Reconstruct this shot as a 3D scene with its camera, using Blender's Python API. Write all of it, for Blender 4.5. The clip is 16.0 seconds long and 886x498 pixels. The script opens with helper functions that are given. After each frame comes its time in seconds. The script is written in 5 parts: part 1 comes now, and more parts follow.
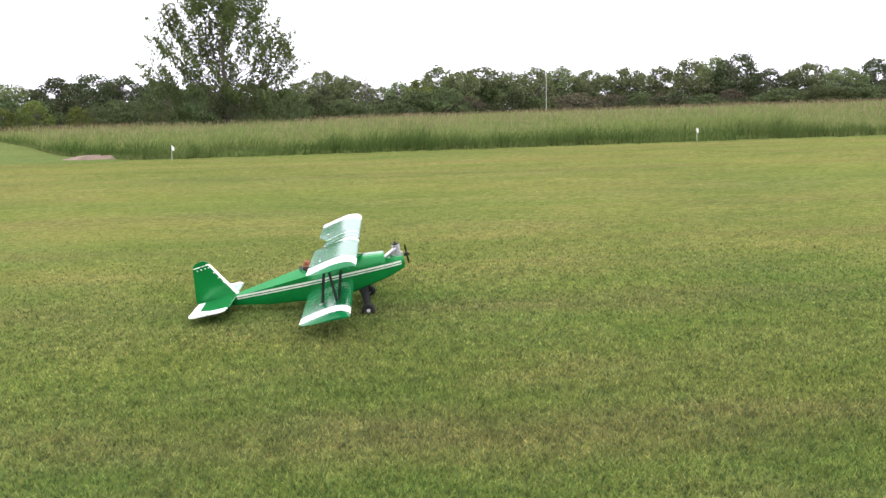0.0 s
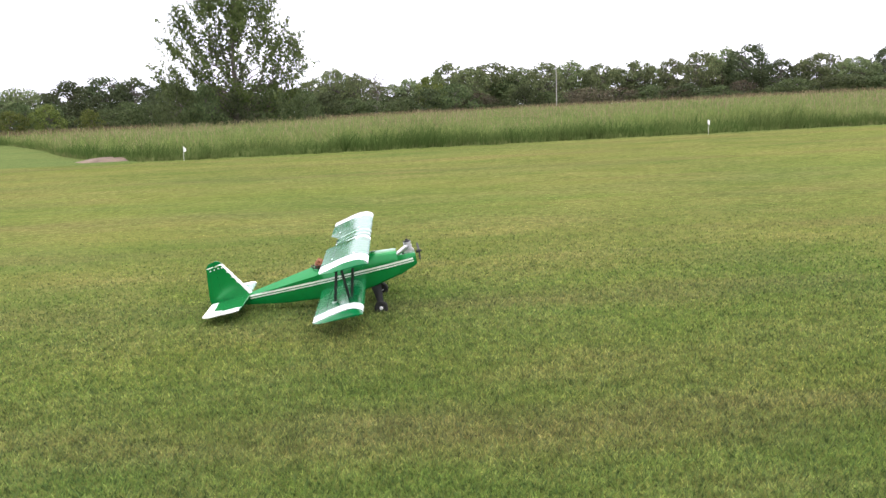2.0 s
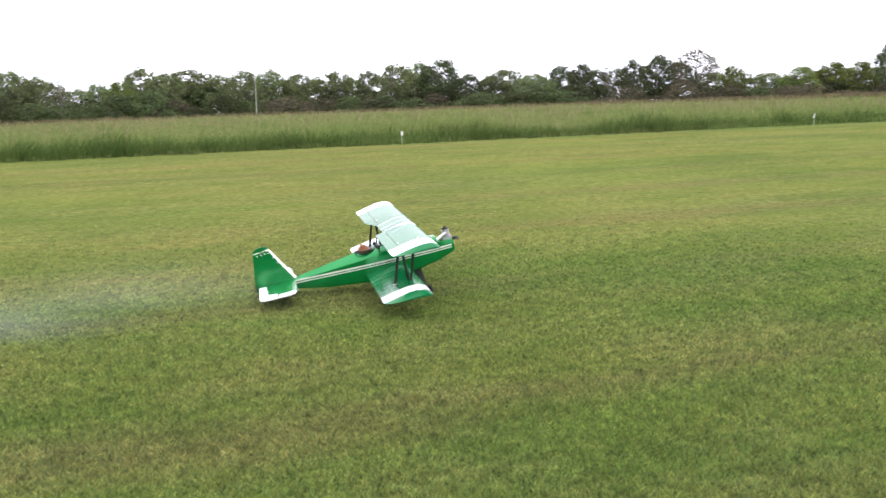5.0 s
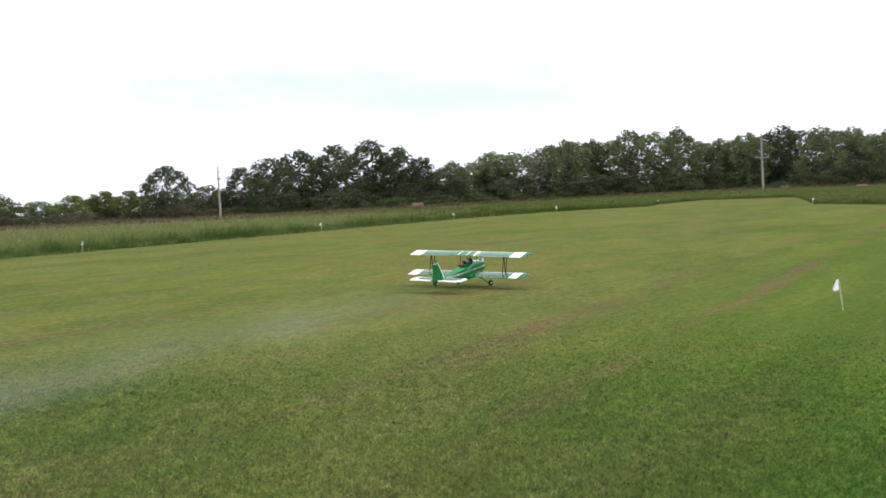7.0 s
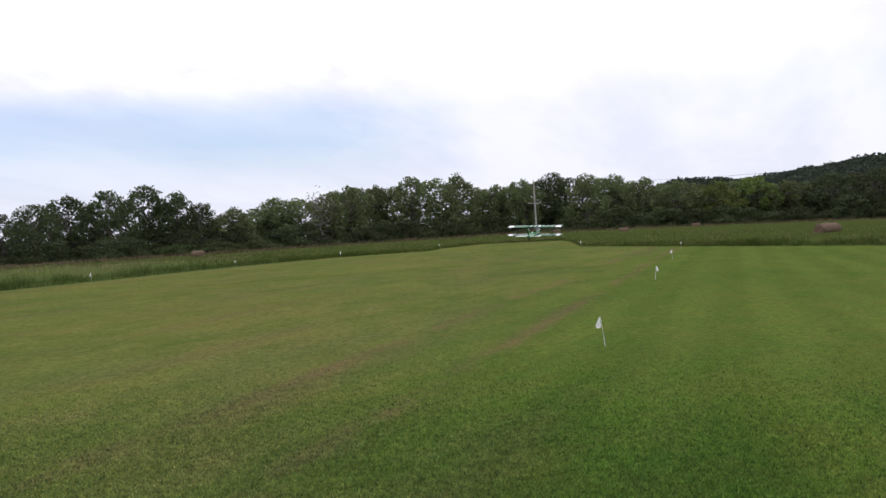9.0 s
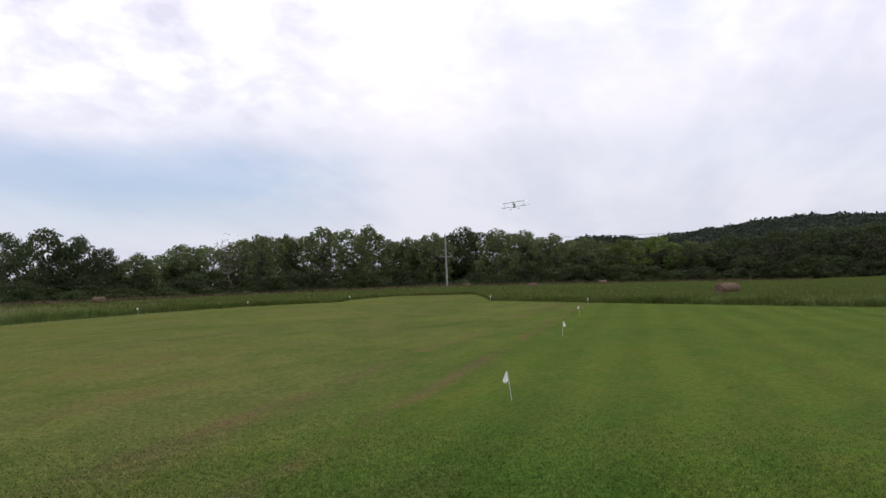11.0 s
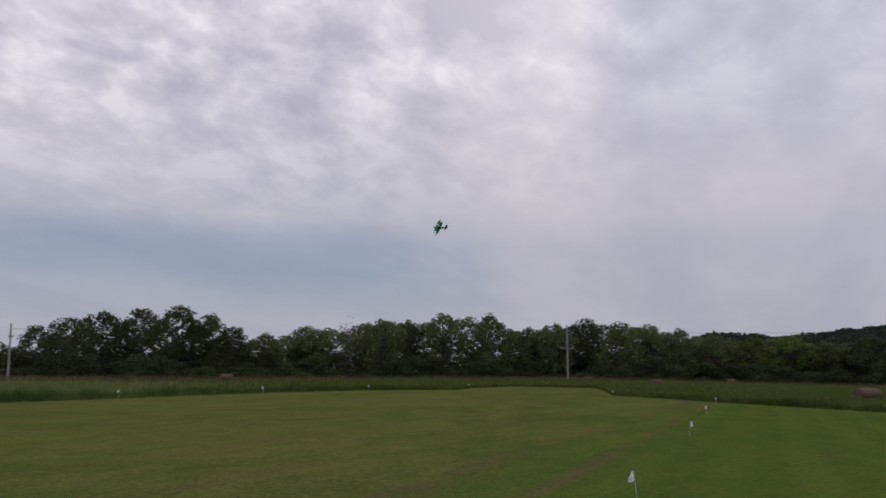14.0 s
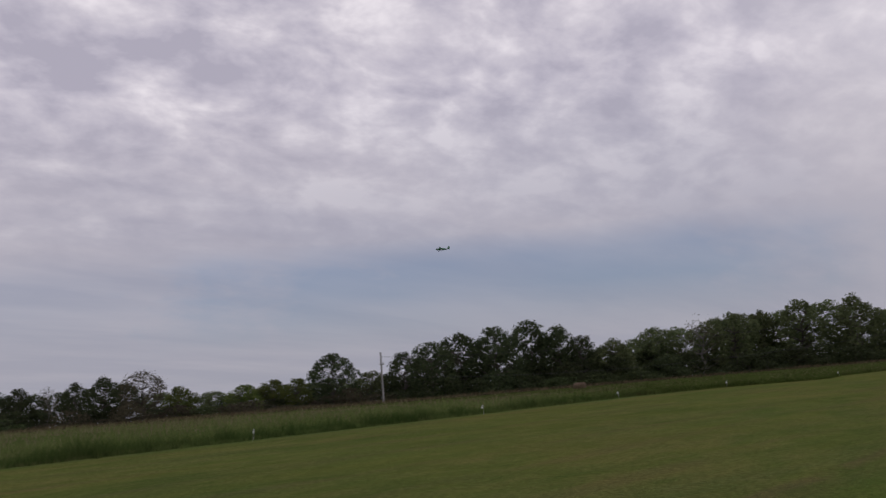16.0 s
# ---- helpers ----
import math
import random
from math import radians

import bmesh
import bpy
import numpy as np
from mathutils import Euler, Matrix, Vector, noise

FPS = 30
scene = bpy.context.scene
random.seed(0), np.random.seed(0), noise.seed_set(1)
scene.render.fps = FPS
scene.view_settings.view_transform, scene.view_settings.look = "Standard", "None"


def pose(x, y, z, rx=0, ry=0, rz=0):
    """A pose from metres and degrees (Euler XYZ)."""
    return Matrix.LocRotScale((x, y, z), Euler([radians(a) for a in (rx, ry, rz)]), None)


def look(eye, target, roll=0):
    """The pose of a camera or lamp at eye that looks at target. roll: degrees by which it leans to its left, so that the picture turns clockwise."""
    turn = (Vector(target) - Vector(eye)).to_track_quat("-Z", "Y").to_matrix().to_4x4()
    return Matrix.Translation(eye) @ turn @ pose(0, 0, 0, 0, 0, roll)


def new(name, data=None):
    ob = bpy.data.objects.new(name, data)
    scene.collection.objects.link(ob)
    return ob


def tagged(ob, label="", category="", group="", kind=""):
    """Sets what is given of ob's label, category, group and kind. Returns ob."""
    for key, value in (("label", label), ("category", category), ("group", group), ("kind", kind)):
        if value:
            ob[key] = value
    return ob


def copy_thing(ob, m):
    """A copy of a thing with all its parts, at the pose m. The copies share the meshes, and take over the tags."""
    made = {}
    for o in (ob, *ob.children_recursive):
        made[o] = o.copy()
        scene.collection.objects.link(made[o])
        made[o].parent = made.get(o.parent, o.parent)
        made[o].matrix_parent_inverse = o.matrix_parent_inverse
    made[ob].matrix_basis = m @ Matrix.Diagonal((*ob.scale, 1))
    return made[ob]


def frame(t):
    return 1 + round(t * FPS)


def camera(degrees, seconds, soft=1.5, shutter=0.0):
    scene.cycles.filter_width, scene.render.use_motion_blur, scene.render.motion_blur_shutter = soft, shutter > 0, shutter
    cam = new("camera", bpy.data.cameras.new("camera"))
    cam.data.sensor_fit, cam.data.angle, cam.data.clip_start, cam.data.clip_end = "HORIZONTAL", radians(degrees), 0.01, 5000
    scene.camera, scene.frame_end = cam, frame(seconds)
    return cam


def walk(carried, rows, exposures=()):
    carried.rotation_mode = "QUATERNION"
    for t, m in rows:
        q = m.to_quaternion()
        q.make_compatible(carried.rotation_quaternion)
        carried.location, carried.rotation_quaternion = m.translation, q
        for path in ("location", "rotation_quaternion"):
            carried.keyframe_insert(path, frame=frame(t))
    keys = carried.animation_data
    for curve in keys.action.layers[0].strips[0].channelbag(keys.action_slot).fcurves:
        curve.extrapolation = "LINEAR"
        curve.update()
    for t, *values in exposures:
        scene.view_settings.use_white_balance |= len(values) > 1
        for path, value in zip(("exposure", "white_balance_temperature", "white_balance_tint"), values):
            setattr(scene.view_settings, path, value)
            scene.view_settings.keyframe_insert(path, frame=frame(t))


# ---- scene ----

# ============ camera ============
cam = camera(50.8, 16.0, soft=1.5, shutter=0.16)
EYE = 1.65
walk(cam, [
    (0.0, pose(-0.374, 0.130, EYE, 81.89, 1.17, 0.00)),
    (0.5, pose(-0.359, 0.123, EYE, 81.90, 2.07, -0.54)),
    (1.0, pose(-0.360, 0.114, EYE, 81.86, 1.92, -0.04)),
    (1.5, pose(-0.353, 0.111, EYE, 81.70, 2.55, 0.70)),
    (2.0, pose(-0.368, 0.120, EYE, 81.70, 2.17, 0.63)),
    (2.5, pose(-0.352, 0.122, EYE, 81.39, 1.62, 0.57)),
    (3.0, pose(-0.361, 0.132, EYE, 81.15, 1.30, 0.63)),
    (3.2, pose(-0.348, 0.126, EYE, 81.15, 0.92, 0.66)),
    (5.3, pose(-0.218, 0.070, EYE, 82.13, 1.21, -22.92)),
    (5.5, pose(-0.196, 0.059, EYE, 82.37, 0.96, -27.11)),
    (6.0, pose(-0.128, 0.075, EYE, 84.12, 0.91, -40.12)),
    (6.5, pose(-0.029, 0.046, EYE, 85.68, 2.28, -51.30)),
    (7.0, pose(0.002, 0.001, EYE, 87.86, 2.92, -59.62)),
    (7.5, pose(0.009, -0.043, EYE, 89.02, 3.29, -67.05)),
    (8.0, pose(0.003, -0.078, EYE, 90.35, 3.23, -72.42)),
    (8.5, pose(0.043, -0.061, EYE, 90.23, 3.75, -72.65)),
    (9.0, pose(0.043, -0.080, EYE, 89.90, 3.73, -72.76)),
    (9.5, pose(0.053, -0.081, EYE, 90.65, 3.00, -75.14)),
    (10.0, pose(0.059, -0.097, EYE, 92.14, 2.30, -77.99)),
    (10.2, pose(0.063, -0.090, EYE, 92.53, 2.44, -78.21)),
    (12.5, pose(0.107, -0.097, EYE, 93.28, 2.42, -78.09)),
    (13.0, pose(0.126, -0.078, EYE, 94.80, 1.85, -77.96)),
    (13.5, pose(0.112, -0.058, EYE, 98.01, 0.27, -77.06)),
    (14.0, pose(0.086, -0.021, EYE, 98.42, -0.03, -71.01)),
    (14.5, pose(0.093, -0.001, EYE, 98.91, 1.16, -65.08)),
    (15.0, pose(0.051, 0.034, EYE, 99.85, 1.86, -61.90)),
    (15.5, pose(0.056, 0.062, EYE, 100.13, 3.15, -56.59)),
    (16.0, pose(0.030, 0.065, EYE, 99.55, 4.41, -49.80)),
], exposures=[
    (0.0, 1.46, 6500, 9), (3.2, 1.46, 6500, 9), (5.5, 1.37, 6400, 4), (6.0, 1.27, 6350, 2), (7.0, 0.82, 6400, 5), (8.0, 0.38, 6400, 6), (9.0, 0.26, 6400, 6),
    (9.5, 0.19, 6400, 5), (10.0, 0.08, 6400, 5), (12.5, -0.05, 6450, 7), (13.0, -0.26, 6500, 9), (13.5, -0.64, 6400, 9), (14.0, -0.82, 6350, 9), (15.0, -0.94, 6350, 10), (16.0, -1.0, 6400, 11),
])

# ============ light: bright hazy overcast ============
SUN_ELEVATION, SUN_AZIMUTH = 48.0, 160.0   # degrees; azimuth clockwise from +y


def build_world():
    w = bpy.data.worlds.new("sky")
    scene.world = w
    w.use_nodes = True
    nt = w.node_tree
    nt.nodes.clear()
    N, link = nt.nodes.new, nt.links.new
    out, bg = N("ShaderNodeOutputWorld"), N("ShaderNodeBackground")
    link(bg.outputs[0], out.inputs[0])
    sky = N("ShaderNodeTexSky")
    sky.sky_type, sky.sun_disc = "NISHITA", False
    sky.sun_elevation, sky.sun_rotation = radians(SUN_ELEVATION), radians(SUN_AZIMUTH)
    sky.air_density, sky.dust_density = 1.0, 2.0
    blue = N("ShaderNodeMixRGB")
    blue.blend_type, blue.inputs[0].default_value = "MULTIPLY", 1.0
    blue.inputs[2].default_value = (0.112, 0.135, 0.172, 1)
    link(sky.outputs[0], blue.inputs[1])
    # cloud layer: the direction is carried onto a high flat sheet
    co, sep = N("ShaderNodeTexCoord"), N("ShaderNodeSeparateXYZ")
    link(co.outputs["Generated"], sep.inputs[0])

    def calc(op, a, b):
        m = N("ShaderNodeMath")
        m.operation = op
        for i, v in enumerate((a, b)):
            if isinstance(v, (int, float)):
                m.inputs[i].default_value = v
            else:
                link(v, m.inputs[i])
        return m.outputs[0]

    up = calc("ADD", calc("MAXIMUM", sep.outputs[2], 0.0), 0.10)
    px, py = calc("DIVIDE", sep.outputs[0], up), calc("DIVIDE", sep.outputs[1], up)
    comb = N("ShaderNodeCombineXYZ")
    link(px, comb.inputs[0]), link(py, comb.inputs[1])

    near = calc("ADD", calc("MAXIMUM", sep.outputs[2], 0.0), 0.32)
    puffs = N("ShaderNodeCombineXYZ")
    link(calc("DIVIDE", sep.outputs[0], near), puffs.inputs[0]), link(calc("DIVIDE", sep.outputs[1], near), puffs.inputs[1])

    def cloud_noise(scale, detail, rough, shift, stretch=(1, 1, 1), turn=0.0, warp=0.0, sheet=comb):
        mp, nz = N("ShaderNodeMapping"), N("ShaderNodeTexNoise")
        mp.inputs["Location"].default_value, mp.inputs["Scale"].default_value = shift, stretch
        mp.inputs["Rotation"].default_value = (0, 0, radians(turn))
        link(sheet.outputs[0], mp.inputs[0])
        nz.inputs["Scale"].default_value, nz.inputs["Detail"].default_value = scale, detail
        nz.inputs["Roughness"].default_value, nz.inputs["Distortion"].default_value = rough, warp
        link(mp.outputs[0], nz.inputs["Vector"])
        return nz.outputs[0]

    def ramp(fac, stops):
        r = N("ShaderNodeValToRGB")
        while len(r.color_ramp.elements) < len(stops):
            r.color_ramp.elements.new(0.5)
        for e, (p, c) in zip(r.color_ramp.elements, stops):
            e.position, e.color = p, (*c, 1)
        link(fac, r.inputs[0])
        return r.outputs[0]

    broad = cloud_noise(0.40, 3, 0.5, (3.2, 1.4, 0), (1, 1, 1), 20)
    fine = cloud_noise(6.5, 5, 0.56, (0.4, 7.3, 0), (1, 1.2, 1), 35, 0.15, puffs)
    bands = cloud_noise(0.42, 3, 0.45, (5.1, 2.2, 1.0), (0.6, 1.5, 1), -38)
    mottled = ramp(calc("ADD", calc("MULTIPLY", broad, 0.40), calc("MULTIPLY", fine, 0.60)),
                   [(0.42, (0.86, 0.805, 0.955)), (0.475, (1.05, 0.98, 1.12)), (0.525, (1.24, 1.155, 1.27)), (0.60, (1.66, 1.55, 1.62))])
    # the mottled sheet thins to a smooth pale veil in the east
    smooth = N("ShaderNodeMixRGB")
    link(ramp(sep.outputs[1], [(0.10, (0.35, 0.35, 0.35)), (0.46, (1, 1, 1))]), smooth.inputs[0])
    wisps = ramp(cloud_noise(1.7, 4, 0.55, (2.3, 4.1, 0.5), (0.42, 1.7, 1), -30, 0.3, puffs), [(0.40, (0.90, 0.90, 1.08)), (0.50, (1.08, 1.02, 1.18)), (0.62, (1.40, 1.32, 1.40))])
    link(wisps, smooth.inputs[1])
    link(mottled, smooth.inputs[2])
    mottled = smooth.outputs[0]
    high = ramp(sep.outputs[2], [(0.15, (0.03, 0.03, 0.03)), (0.25, (0.5, 0.5, 0.5)), (0.33, (1, 1, 1))])
    veil = N("ShaderNodeMixRGB")
    link(high, veil.inputs[0]), link(mottled, veil.inputs[2])
    link(ramp(cloud_noise(1.1, 4, 0.55, (6.3, 1.1, 0.2), (0.5, 1.6, 1), -30, 0.2), [(0.38, (0.76, 0.735, 0.86)), (0.62, (0.93, 0.875, 0.97))]), veil.inputs[1])
    shade = veil.outputs[0]
    # thin gaps where the blue comes through, mostly low over the trees
    gap = ramp(bands, [(0.42, (0.95, 0.95, 0.95)), (0.68, (0.35, 0.35, 0.35))])
    low = ramp(sep.outputs[2], [(0.06, (0.12, 0.12, 0.12)), (0.12, (0.9, 0.9, 0.9)), (0.15, (0.9, 0.9, 0.9)), (0.18, (0.12, 0.12, 0.12))])
    # the widest gap lies to the north-east
    toward = calc("ADD", calc("MULTIPLY", sep.outputs[0], 0.809), calc("MULTIPLY", sep.outputs[1], 0.588))
    rag = calc("ADD", toward, calc("MULTIPLY", calc("SUBTRACT", fine, 0.5), 0.10))
    clear = ramp(rag, [(0.92, (0.22, 0.22, 0.22)), (0.972, (0.85, 0.85, 0.85))])
    open_gap = N("ShaderNodeMixRGB")
    open_gap.blend_type, open_gap.inputs[0].default_value = "MULTIPLY", 1.0
    link(gap, open_gap.inputs[1]), link(clear, open_gap.inputs[2])
    gap = open_gap.outputs[0]
    hole = N("ShaderNodeMixRGB")
    hole.blend_type, hole.inputs[0].default_value = "MULTIPLY", 1.0
    link(gap, hole.inputs[1]), link(low, hole.inputs[2])
    mix = N("ShaderNodeMixRGB")
    link(hole.outputs[0], mix.inputs[0]), link(shade, mix.inputs[1]), link(blue.outputs[0], mix.inputs[2])
    # pale haze towards the horizon
    hz = ramp(sep.outputs[2], [(0.0, (0.75, 0.75, 0.75)), (0.06, (0.45, 0.45, 0.45)), (0.2, (0, 0, 0))])
    haze = N("ShaderNodeMixRGB")
    link(hz, haze.inputs[0]), link(mix.outputs[0], haze.inputs[1])
    haze.inputs[2].default_value = (0.65, 0.66, 0.76, 1)
    link(haze.outputs[0], bg.inputs[0])
    bg.inputs[1].default_value = 1.0


scene.cycles.transparent_max_bounces = 48
build_world()
sun = new("sun", bpy.data.lights.new("sun", "SUN"))
sun.data.energy, sun.data.angle, sun.data.color = 0.5, radians(25), (1.0, 0.95, 0.86)
_a, _e = radians(SUN_AZIMUTH), radians(SUN_ELEVATION)
sun.matrix_world = look((0, 0, 60), Vector((0, 0, 60)) - Vector((math.sin(_a) * math.cos(_e), math.cos(_a) * math.cos(_e), math.sin(_e))))


# ============ materials ============
def material(name, rough=0.6, metal=0.0):
    m = bpy.data.materials.new(name)
    m.use_nodes = True
    b = m.node_tree.nodes["Principled BSDF"]
    b.inputs["Roughness"].default_value, b.inputs["Metallic"].default_value = rough, metal
    return m, m.node_tree, b


def node(nt, kind, **inputs):
    n = nt.nodes.new(kind)
    for k, v in inputs.items():
        n.inputs[k.replace("_", " ")].default_value = v
    return n


def noise_of(nt, scale, detail=3.0, rough=0.55, space="object", stretch=None):
    if space == "world":
        src = nt.nodes.new("ShaderNodeNewGeometry").outputs["Position"]
    else:
        src = nt.nodes.new("ShaderNodeTexCoord").outputs["Object"]
    if stretch:
        mp = nt.nodes.new("ShaderNodeMapping")
        mp.inputs["Scale"].default_value = stretch
        nt.links.new(src, mp.inputs[0])
        src = mp.outputs[0]
    n = node(nt, "ShaderNodeTexNoise", Scale=scale, Detail=detail, Roughness=rough)
    nt.links.new(src, n.inputs["Vector"])
    return n.outputs[0]


def ramp_of(nt, fac, stops):
    r = nt.nodes.new("ShaderNodeValToRGB")
    while len(r.color_ramp.elements) < len(stops):
        r.color_ramp.elements.new(0.5)
    for e, (p, c) in zip(r.color_ramp.elements, stops):
        e.position, e.color = p, (*c, 1)
    nt.links.new(fac, r.inputs[0])
    return r.outputs[0]


def mixed(nt, fac, a, b, mode="MIX"):
    m = nt.nodes.new("ShaderNodeMixRGB")
    m.blend_type = mode
    for i, v in enumerate((fac, a, b)):
        if isinstance(v, (int, float)):
            m.inputs[i].default_value = v
        elif isinstance(v, tuple):
            m.inputs[i].default_value = (*v, 1)
        else:
            nt.links.new(v, m.inputs[i])
    return m.outputs[0]


def bumped(nt, bsdf, height, strength, distance):
    b = node(nt, "ShaderNodeBump", Strength=strength, Distance=distance)
    nt.links.new(height, b.inputs["Height"])
    nt.links.new(b.outputs[0], bsdf.inputs["Normal"])


def surface(name, a, b, scale, rough=0.6, metal=0.0, bump=0.0, coat=0.0):
    """Two tones that mingle at two scales, with fine relief."""
    m, nt, p = material(name, rough, metal)
    f = mixed(nt, 0.4, noise_of(nt, scale), noise_of(nt, scale * 9, 2.0))
    nt.links.new(ramp_of(nt, f, [(0.35, a), (0.65, b)]), p.inputs["Base Color"])
    if bump:
        bumped(nt, p, noise_of(nt, scale * 6), bump, 0.01)
    p.inputs["Coat Weight"].default_value = coat
    p.inputs["Coat Roughness"].default_value = 0.08
    return m


def turf_colour(nt):
    """Mown turf in plan: worn olive runway, fresher green beside it with mowing stripes, dry patches."""
    geo = nt.nodes.new("ShaderNodeNewGeometry")
    sep = nt.nodes.new("ShaderNodeSeparateXYZ")
    nt.links.new(geo.outputs["Position"], sep.inputs[0])
    big = noise_of(nt, 0.22, 3, 0.55, "world")
    streak = noise_of(nt, 0.55, 4, 0.6, "world", (0.22, 1.0, 1.0))
    mid = noise_of(nt, 1.5, 5, 0.68, "world", (0.6, 1.0, 1.0))
    fine = noise_of(nt, 42, 3, 0.7, "world")
    clump = noise_of(nt, 11, 3, 0.65, "world")
    green = ramp_of(nt, mixed(nt, 0.5, big, mid), [(0.38, (0.044, 0.084, 0.014)), (0.62, (0.090, 0.131, 0.026))])
    dry = ramp_of(nt, clump, [(0.3, (0.096, 0.088, 0.028)), (0.7, (0.160, 0.136, 0.053))])
    worn = ramp_of(nt, mixed(nt, 0.5, streak, mid), [(0.43, (0.05, 0.05, 0.05)), (0.62, (0.58, 0.58, 0.58))])
    runway = mixed(nt, worn, mixed(nt, 0.41, green, (0.124, 0.121, 0.030)), dry)
    # wheel-worn tracks along the runway's near side
    gap = nt.nodes.new("ShaderNodeTexWave")
    gap.bands_direction = "Y"
    gap.inputs["Scale"].default_value, gap.inputs["Distortion"].default_value, gap.inputs["Detail"].default_value = 0.11, 1.6, 3.0
    gap.inputs["Detail Scale"].default_value = 0.35
    nt.links.new(geo.outputs["Position"], gap.inputs["Vector"])
    rut = mixed(nt, 1.0, ramp_of(nt, gap.outputs[0], [(0.80, (0, 0, 0)), (0.97, (0.35, 0.35, 0.35))]), ramp_of(nt, streak, [(0.40, (0, 0, 0)), (0.55, (1, 1, 1))]), "MULTIPLY")
    runway = mixed(nt, rut, runway, (0.100, 0.084, 0.034))
    # fresh side, south of the flag row
    wv = nt.nodes.new("ShaderNodeTexWave")
    wv.bands_direction = "Y"
    wv.inputs["Scale"].default_value, wv.inputs["Distortion"].default_value, wv.inputs["Detail"].default_value = 0.22, 1.2, 2.0
    nt.links.new(geo.outputs["Position"], wv.inputs["Vector"])
    stripes = ramp_of(nt, wv.outputs[0], [(0.2, (0.061, 0.098, 0.015)), (0.8, (0.073, 0.112, 0.018))])
    fresh = mixed(nt, ramp_of(nt, mid, [(0.42, (0, 0, 0)), (0.66, (0.6, 0.6, 0.6))]), stripes, (0.092, 0.104, 0.022))
    edge = nt.nodes.new("ShaderNodeMath")
    edge.operation = "MULTIPLY_ADD"
    nt.links.new(streak, edge.inputs[0])
    edge.inputs[1].default_value = 5.0
    # the worn ground spreads wider to the west
    west = nt.nodes.new("ShaderNodeMapRange")
    west.inputs["From Min"].default_value, west.inputs["From Max"].default_value = 2.0, 10.0
    west.inputs["To Min"].default_value, west.inputs["To Max"].default_value = 3.2, 0.0
    nt.links.new(sep.outputs[0], west.inputs["Value"])
    reach = nt.nodes.new("ShaderNodeMath")
    nt.links.new(west.outputs[0], reach.inputs[0]), nt.links.new(sep.outputs[1], reach.inputs[1])
    nt.links.new(reach.outputs[0], edge.inputs[2])
    side = nt.nodes.new("ShaderNodeMapRange")
    side.inputs["From Min"].default_value, side.inputs["From Max"].default_value = 4.5, 7.6
    nt.links.new(edge.outputs[0], side.inputs["Value"])
    base = mixed(nt, side.outputs[0], fresh, runway)
    # softer unmown grass beyond the runway's western corner
    verge = nt.nodes.new("ShaderNodeMapRange")
    verge.inputs["From Min"].default_value, verge.inputs["From Max"].default_value = 25.3, 25.9
    nt.links.new(sep.outputs[1], verge.inputs["Value"])
    base = mixed(nt, verge.outputs[0], base, mixed(nt, mid, (0.068, 0.098, 0.026), (0.098, 0.124, 0.040)))
    # two wheel tracks worn along the edge of the runway
    for line, half in ((3.0, 0.26), (4.7, 0.24)):
        sway = nt.nodes.new("ShaderNodeMath")
        sway.operation = "MULTIPLY_ADD"
        nt.links.new(big, sway.inputs[0])
        sway.inputs[1].default_value = 0.5
        nt.links.new(sep.outputs[1], sway.inputs[2])
        off = nt.nodes.new("ShaderNodeMath")
        off.operation = "SUBTRACT"
        nt.links.new(sway.outputs[0], off.inputs[0])
        off.inputs[1].default_value = line + 0.25
        gone = nt.nodes.new("ShaderNodeMath")
        gone.operation = "ABSOLUTE"
        nt.links.new(off.outputs[0], gone.inputs[0])
        band = nt.nodes.new("ShaderNodeMapRange")
        band.inputs["From Min"].default_value, band.inputs["From Max"].default_value = half * 0.2, half
        band.inputs["To Min"].default_value, band.inputs["To Max"].default_value = 0.85, 0.0
        nt.links.new(gone.outputs[0], band.inputs["Value"])
        east = nt.nodes.new("ShaderNodeMapRange")
        east.inputs["From Min"].default_value, east.inputs["From Max"].default_value = 2.5, 8.0
        east.inputs["To Min"].default_value = 0.15
        nt.links.new(sep.outputs[0], east.inputs["Value"])
        worn_band = mixed(nt, 1.0, band.outputs[0], east.outputs[0], "MULTIPLY")
        worn_here = mixed(nt, 1.0, worn_band, ramp_of(nt, mixed(nt, 0.5, mid, streak), [(0.42, (0.1, 0.1, 0.1)), (0.56, (1, 1, 1))]), "MULTIPLY")
        base = mixed(nt, worn_here, base, (0.118, 0.088, 0.040))
    speck = mixed(nt, 1.0, ramp_of(nt, fine, [(0.3, (0.54, 0.55, 0.55)), (0.7, (1.29, 1.29, 1.27))]), ramp_of(nt, clump, [(0.34, (0.74, 0.75, 0.76)), (0.66, (1.16, 1.16, 1.14))]), "MULTIPLY")
    # broad tan and green drifts along the runway
    drift = mixed(nt, 0.45, noise_of(nt, 0.30, 4, 0.6, "world", (0.28, 1.0, 1.0)), noise_of(nt, 1.1, 4, 0.62, "world", (0.35, 1.0, 1.0)))
    base = mixed(nt, 1.0, base, ramp_of(nt, drift, [(0.40, (0.80, 0.90, 0.88)), (0.50, (1.0, 1.0, 1.0)), (0.60, (1.13, 1.05, 1.06))]), "MULTIPLY")
    return mixed(nt, 1.0, base, speck, "MULTIPLY"), fine, mid


